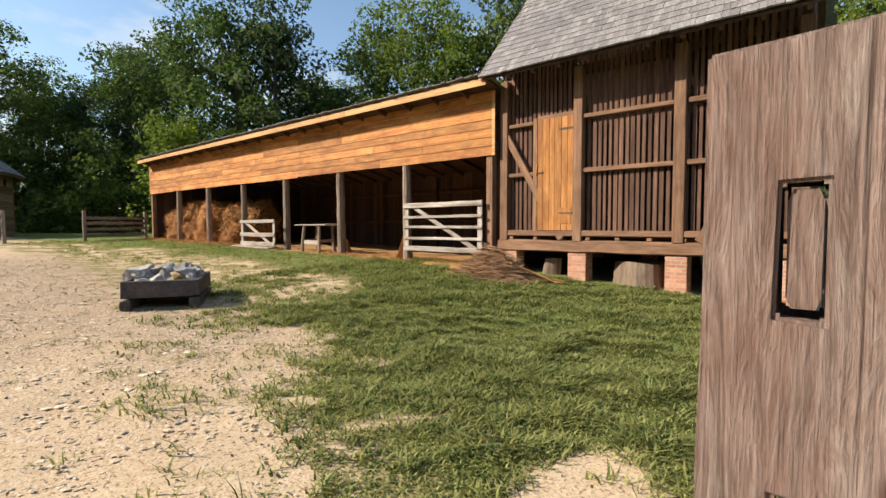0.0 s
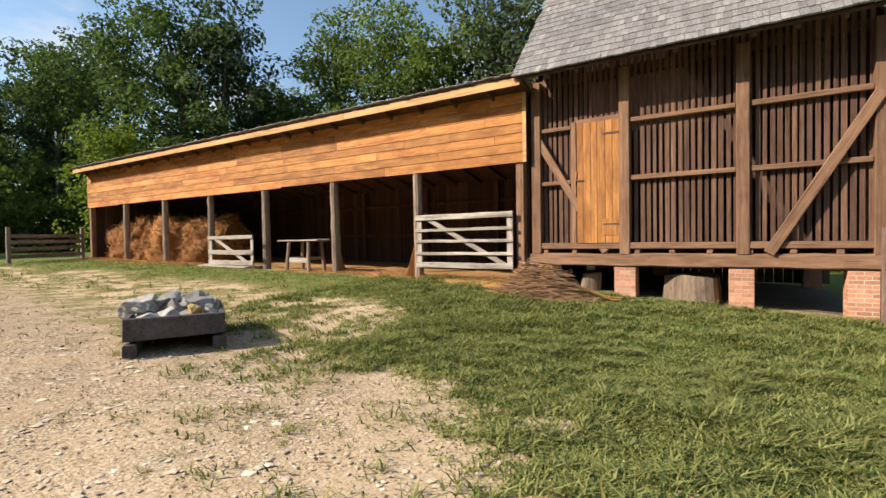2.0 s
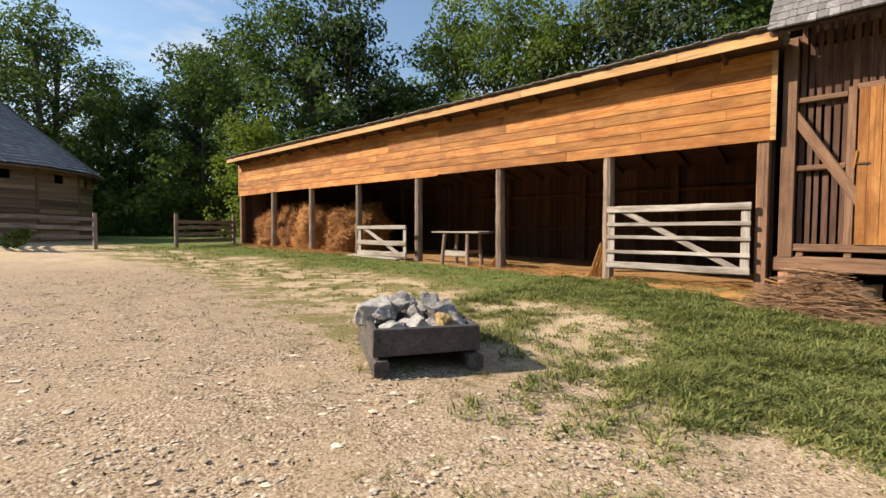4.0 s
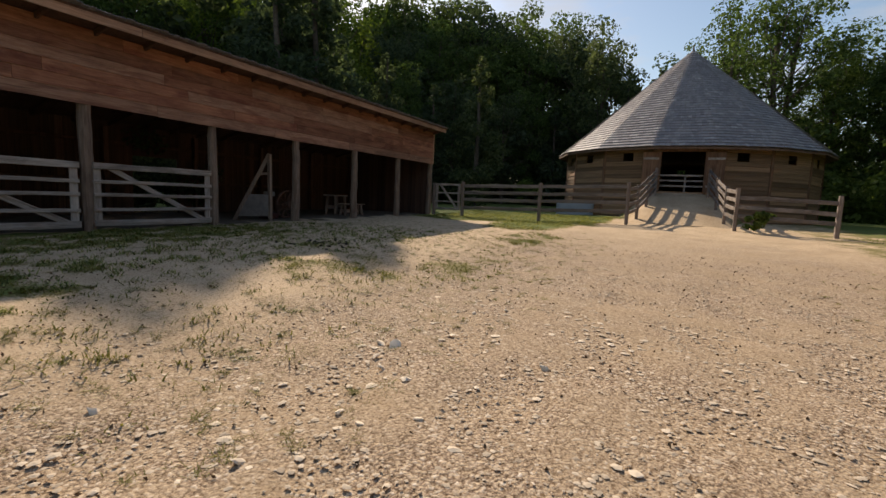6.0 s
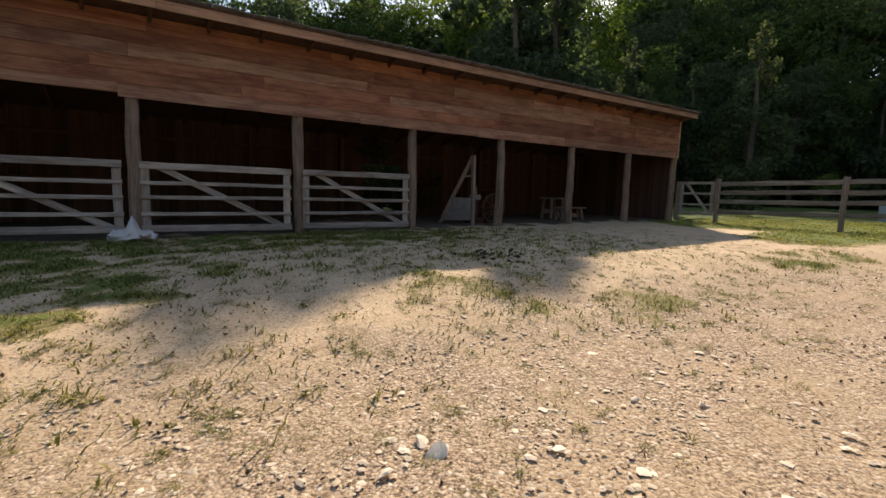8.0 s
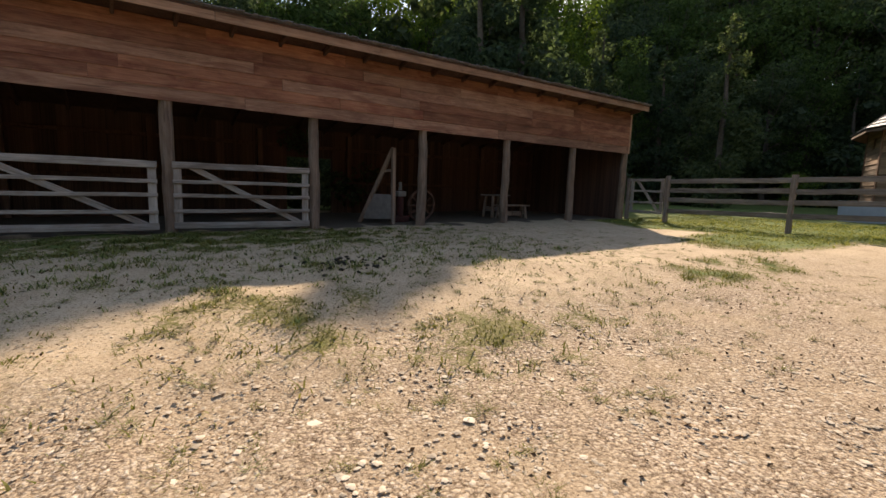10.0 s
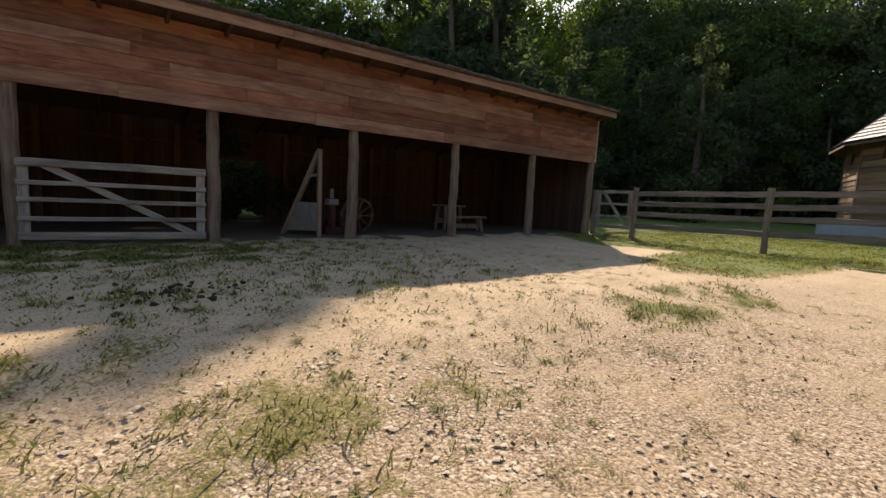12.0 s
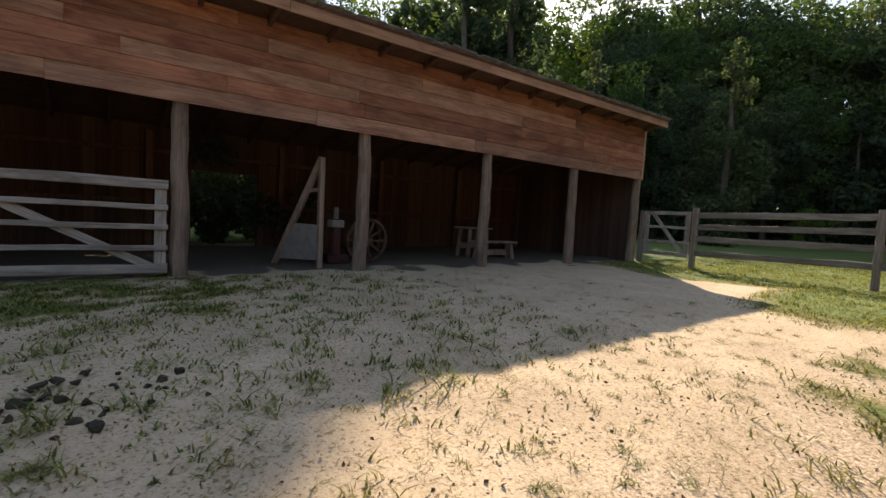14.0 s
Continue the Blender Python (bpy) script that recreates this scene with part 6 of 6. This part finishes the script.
weeds("leafy_bush", -54.0, -15.4, 1.3, 3.2, 1400, M_LEAF_LIGHT, "bright leafy bush behind the rail fence")
for bx_, by_ in ((-16.4, -19.6), (-18.0, -19.4), (-19.6, -19.5), (-21.2, -20.2), (-17.2, -21.2), (-18.9, -20.9), (-20.6, -21.6)):
    weeds("leafy_bush", bx_, by_, 1.7, 4.4, 3400, M_LEAF_DARK, "dark bush seen through the opening behind the shed")
for bx_, by_ in ((-17.0, -18.7), (-17.9, -18.6), (-18.8, -18.7), (-19.8, -18.8)):
    weeds("leafy_bush", bx_, by_, 0.9, 1.7, 1400, M_LEAF_DARK, "low dark bush close behind the shed wall")
weeds("leafy_bush", -28.4, 1.6, 0.4, 0.9, 600, M_LEAF, "low green weeds beside the ramp fence")


# ---- grass, gravel and dung ----
def blades(name, x0, x1, y0, y1, n, hmin, hmax, seed, material, label, tuft=0.05, thresh=0.3, power=1.0):
    """Bent grass blades, in tufts, where the lawn grows."""
    rg = np.random.default_rng(seed)
    m = n // 10
    cx, cy = rg.uniform(x0, x1, m * 3), rg.uniform(y0, y1, m * 3)
    keep = rg.uniform(thresh, 1, m * 3) < grass_cover(cx, cy) ** power
    cx, cy = cx[keep][:m], cy[keep][:m]
    x = np.repeat(cx, 10) + rg.normal(size=len(cx) * 10) * tuft
    y = np.repeat(cy, 10) + rg.normal(size=len(cx) * 10) * tuft
    n = len(x)
    z = ground_z(x, y)
    a = rg.uniform(0, 6.28, n)
    h = rg.uniform(hmin, hmax, n) * np.clip(0.8 + 0.2 * W_BIG(x, y) + 0.28 * W_SMALL(x, y) + 0.22 * W_FINE(x, y), 0.3, 1.7)
    lean = rg.uniform(0.5, 2.2, n) * h
    w = rg.uniform(0.003, 0.0095, n)
    dx, dy = np.cos(a), np.sin(a)
    p = np.stack([x, y, z - 0.01], 1)
    side = np.stack([-dy * w, dx * w, np.zeros(n)], 1)
    mid = p + np.stack([dx * lean * 0.35, dy * lean * 0.35, h * 0.62], 1)
    tip = p + np.stack([dx * lean, dy * lean, h * 0.95], 1)
    v = np.stack([p - side, p + side, mid + side * 0.85, mid - side * 0.85, tip], 1).reshape(-1, 3)
    k = np.arange(n) * 5
    f = np.stack([k, k + 1, k + 2, k + 3], 1).tolist() + np.stack([k + 3, k + 2, k + 4], 1).tolist()
    tagged(solid(name, v, f, material), label, "grass", kind="stuff")


blades("grass", -7.5, 0.6, 0.3, 6.0, 135000, 0.03, 0.085, 51, M_GRASS, "short green lawn grass in tufts", 0.05, 0.15)
blades("grass", -10.5, 0.6, 4.0, 10.2, 125000, 0.04, 0.11, 56, M_GRASS, "short green lawn grass before the barn", 0.05, 0.1)
blades("grass", -28.5, -9.5, 4.5, 9.7, 26000, 0.03, 0.09, 52, M_GRASS, "short green grass along the shed", 0.06)
blades("grass", -24, -5, -12.2, -3.8, 38000, 0.025, 0.075, 53, M_DRYGRASS, "sparse yellowish grass on the sandy ground", 0.09, 0.1)
blades("grass", -20, -7, -12.2, -6.4, 26000, 0.03, 0.08, 57, M_GRASS, "dark green grass tufts in the shade of the shed", 0.04, 0.05)
blades("grass", -34, -22, -12, -3.5, 40000, 0.03, 0.09, 54, M_GRASS, "bright green lawn by the fence", 0.07)
blades("grass", -9.5, 0.6, 0.0, 10.0, 9000, 0.04, 0.1, 55, M_DRYGRASS, "dry straw-coloured blades in the lawn")

OCTA = np.array([(1, 0, 0), (0, 1, 0), (-1, 0, 0), (0, -1, 0), (0, 0, 1), (0.7, 0.7, 0.5), (-0.7, 0.7, 0.45), (-0.7, -0.7, 0.5), (0.7, -0.7, 0.4)], float)
OCTA_F = np.array([(0, 1, 5), (1, 2, 6), (2, 3, 7), (3, 0, 8), (5, 1, 6), (6, 2, 7), (7, 3, 8), (8, 0, 5), (5, 6, 4), (6, 7, 4), (7, 8, 4), (8, 5, 4)])


def gravel(name, x0, x1, y0, y1, n, smin, smax, seed, material, label, category, skew=2.5, bare=True):
    rg = np.random.default_rng(seed)
    x, y = rg.uniform(x0, x1, n), rg.uniform(y0, y1, n)
    keep = (grass_cover(x, y) < 0.35) if bare else np.full(n, True)
    x, y = x[keep], y[keep]
    n = len(x)
    s = smin + (smax - smin) * rg.uniform(0, 1, n) ** skew
    a = rg.uniform(0, 6.28, n)
    shape, sides = (OCTA, OCTA_F) if smax > 0.02 else (OCTA[:5], np.array([(0, 1, 4), (1, 2, 4), (2, 3, 4), (3, 0, 4)]))
    nv = len(shape)
    loc = shape[None] * rg.uniform(0.65, 1.25, (n, nv, 3)) * np.stack([s, s * rg.uniform(0.6, 1, n), s * rg.uniform(0.12, 0.28, n)], 1)[:, None, :]
    ca, sa = np.cos(a)[:, None], np.sin(a)[:, None]
    px = loc[..., 0] * ca - loc[..., 1] * sa + x[:, None]
    py = loc[..., 0] * sa + loc[..., 1] * ca + y[:, None]
    pz = loc[..., 2] + ground_z(x, y)[:, None] + 0.002
    v = np.stack([px, py, pz], -1).reshape(-1, 3)
    f = (sides[None] + nv * np.arange(n)[:, None, None]).reshape(-1, 3)
    tagged(solid(name, v, f, material), label, category, kind="stuff")


gravel("gravel", -19, -2, -6.0, 3.6, 36000, 0.004, 0.016, 61, M_PEBBLE, "loose pale gravel stones", "gravel", 1.6)
gravel("gravel", -17, -3, -5.4, 3.0, 13000, 0.009, 0.03, 65, M_PEBBLE, "loose pale gravel stones", "gravel", 1.6)
gravel("gravel", -14, -4, -4.2, 2.4, 800, 0.014, 0.05, 62, M_PALESTONE, "larger pale stones in the gravel", "gravel", 1.6)
gravel("gravel", -24, -12, -9.5, -3.5, 2200, 0.004, 0.012, 63, M_PEBBLE, "scattered small stones on sand", "gravel", 2.5)


def litter_bits(name, x0, x1, y0, y1, n, seed, material, label):
    """Curled dead leaves and bark chips lying on the bare ground."""
    rg = np.random.default_rng(seed)
    x, y = rg.uniform(x0, x1, n), rg.uniform(y0, y1, n)
    c = np.stack([x, y, ground_z(x, y) + 0.012], 1)
    v, f = leaf_cloud(c, np.full(n, 0.004), np.full(n, 1), 0.032, rg, 0.3)
    tagged(solid(name, v, f, material), label, "leaf litter", kind="stuff")


litter_bits("leaf_litter", -20, -2, -9, 4.5, 5200, 71, M_LITTER, "small brown dead leaves and chips on the gravel")


def weed_tufts(x0, x1, y0, y1, n, seed, per=16, h=0.07, material=M_GRASS):
    rg = np.random.default_rng(seed)
    cx, cy = rg.uniform(x0, x1, n * 2), rg.uniform(y0, y1, n * 2)
    keep = W_SMALL(cx, cy) + 0.5 * W_FINE(cx, cy) > rg.normal(size=n * 2) * 0.6
    cx, cy = cx[keep][:n], cy[keep][:n]
    n = len(cx)
    x = np.repeat(cx, per) + rg.normal(size=n * per) * 0.025
    y = np.repeat(cy, per) + rg.normal(size=n * per) * 0.025
    z = ground_z(x, y)
    k = n * per
    a = rg.uniform(0, 6.28, k)
    hh = rg.uniform(0.4, 1.2, k) * h * np.repeat(rg.uniform(0.5, 1.3, n), per)
    w = rg.uniform(0.002, 0.005, k)
    dx, dy = np.cos(a), np.sin(a)
    p = np.stack([x, y, z - 0.005], 1)
    side = np.stack([-dy * w, dx * w, np.zeros(k)], 1)
    tip = p + np.stack([dx * hh * 1.5, dy * hh * 1.5, hh * 0.6], 1)
    v = np.stack([p - side, p + side, tip], 1).reshape(-1, 3)
    f = np.arange(k * 3).reshape(-1, 3)
    tagged(solid("weed_tufts", v, f, material), "small green weeds sprouting on the bare sand", "weeds", kind="stuff")


weed_tufts(-24, -9, -11.5, -3.6, 600, 81, 22, 0.06)
weed_tufts(-22, -9, -11.0, -3.0, 900, 86, 20, 0.05, M_DRYGRASS)
weed_tufts(-22, -8, -7.0, -2.6, 900, 84, 24, 0.055, M_DRYGRASS)
weed_tufts(-20, -5, 2.4, 7.0, 420, 82, 16, 0.055)
weed_tufts(-18, -5, 1.0, 6.8, 1300, 85, 18, 0.045, M_DRYGRASS)
weed_tufts(-8, -2, -0.5, 4.0, 130, 83)


def dung_heap():
    """Dark lumps scattered round a spot, in one mesh."""
    rg = random.Random(64)
    bm = bmesh.new()
    me = bpy.data.meshes.new("lump")
    for i in range(64):
        x, y = -14.95 + rg.gauss(0, 0.42), -7.6 + rg.gauss(0, 0.26)
        r = rg.uniform(0.018, 0.055)
        lump = rock_bm((x, y, gz(x, y) + r * 0.35), r * 1.2, r, r * 0.75, 900 + i, 2, 0.5)
        lump.to_mesh(me)
        lump.free()
        bm.from_mesh(me)
    tagged(part("dung", bm, M_DUNG), "dark lumps of dry horse dung on the sand", "dung", kind="stuff")


dung_heap()
for i, (x, y, r) in enumerate(((-9.1, -4.3, 0.09), (-11.2, -3.4, 0.1), (-10.9, -3.4, 0.07), (-10.6, -2.9, 0.08), (-10.7, -3.2, 0.05), (-9.9, -3.0, 0.055), (-9.85, -2.8, 0.06), (-9.2, -3.1, 0.06), (-11.4, -2.0, 0.07), (-10.1, -2.5, 0.06), (-13.0, -2.9, 0.06), (-12.7, -3.2, 0.045), (-11.2, -3.55, 0.09), (-9.0, -1.8, 0.05))):
    tagged(part("pale_stone", rock_bm((x, y, gz(x, y) + r * 0.12), r, r * 0.75, r * 0.4, 300 + i, 2), M_PALESTONE), "flat pale stone lying in the gravel", "stone", "stones in the gravel")
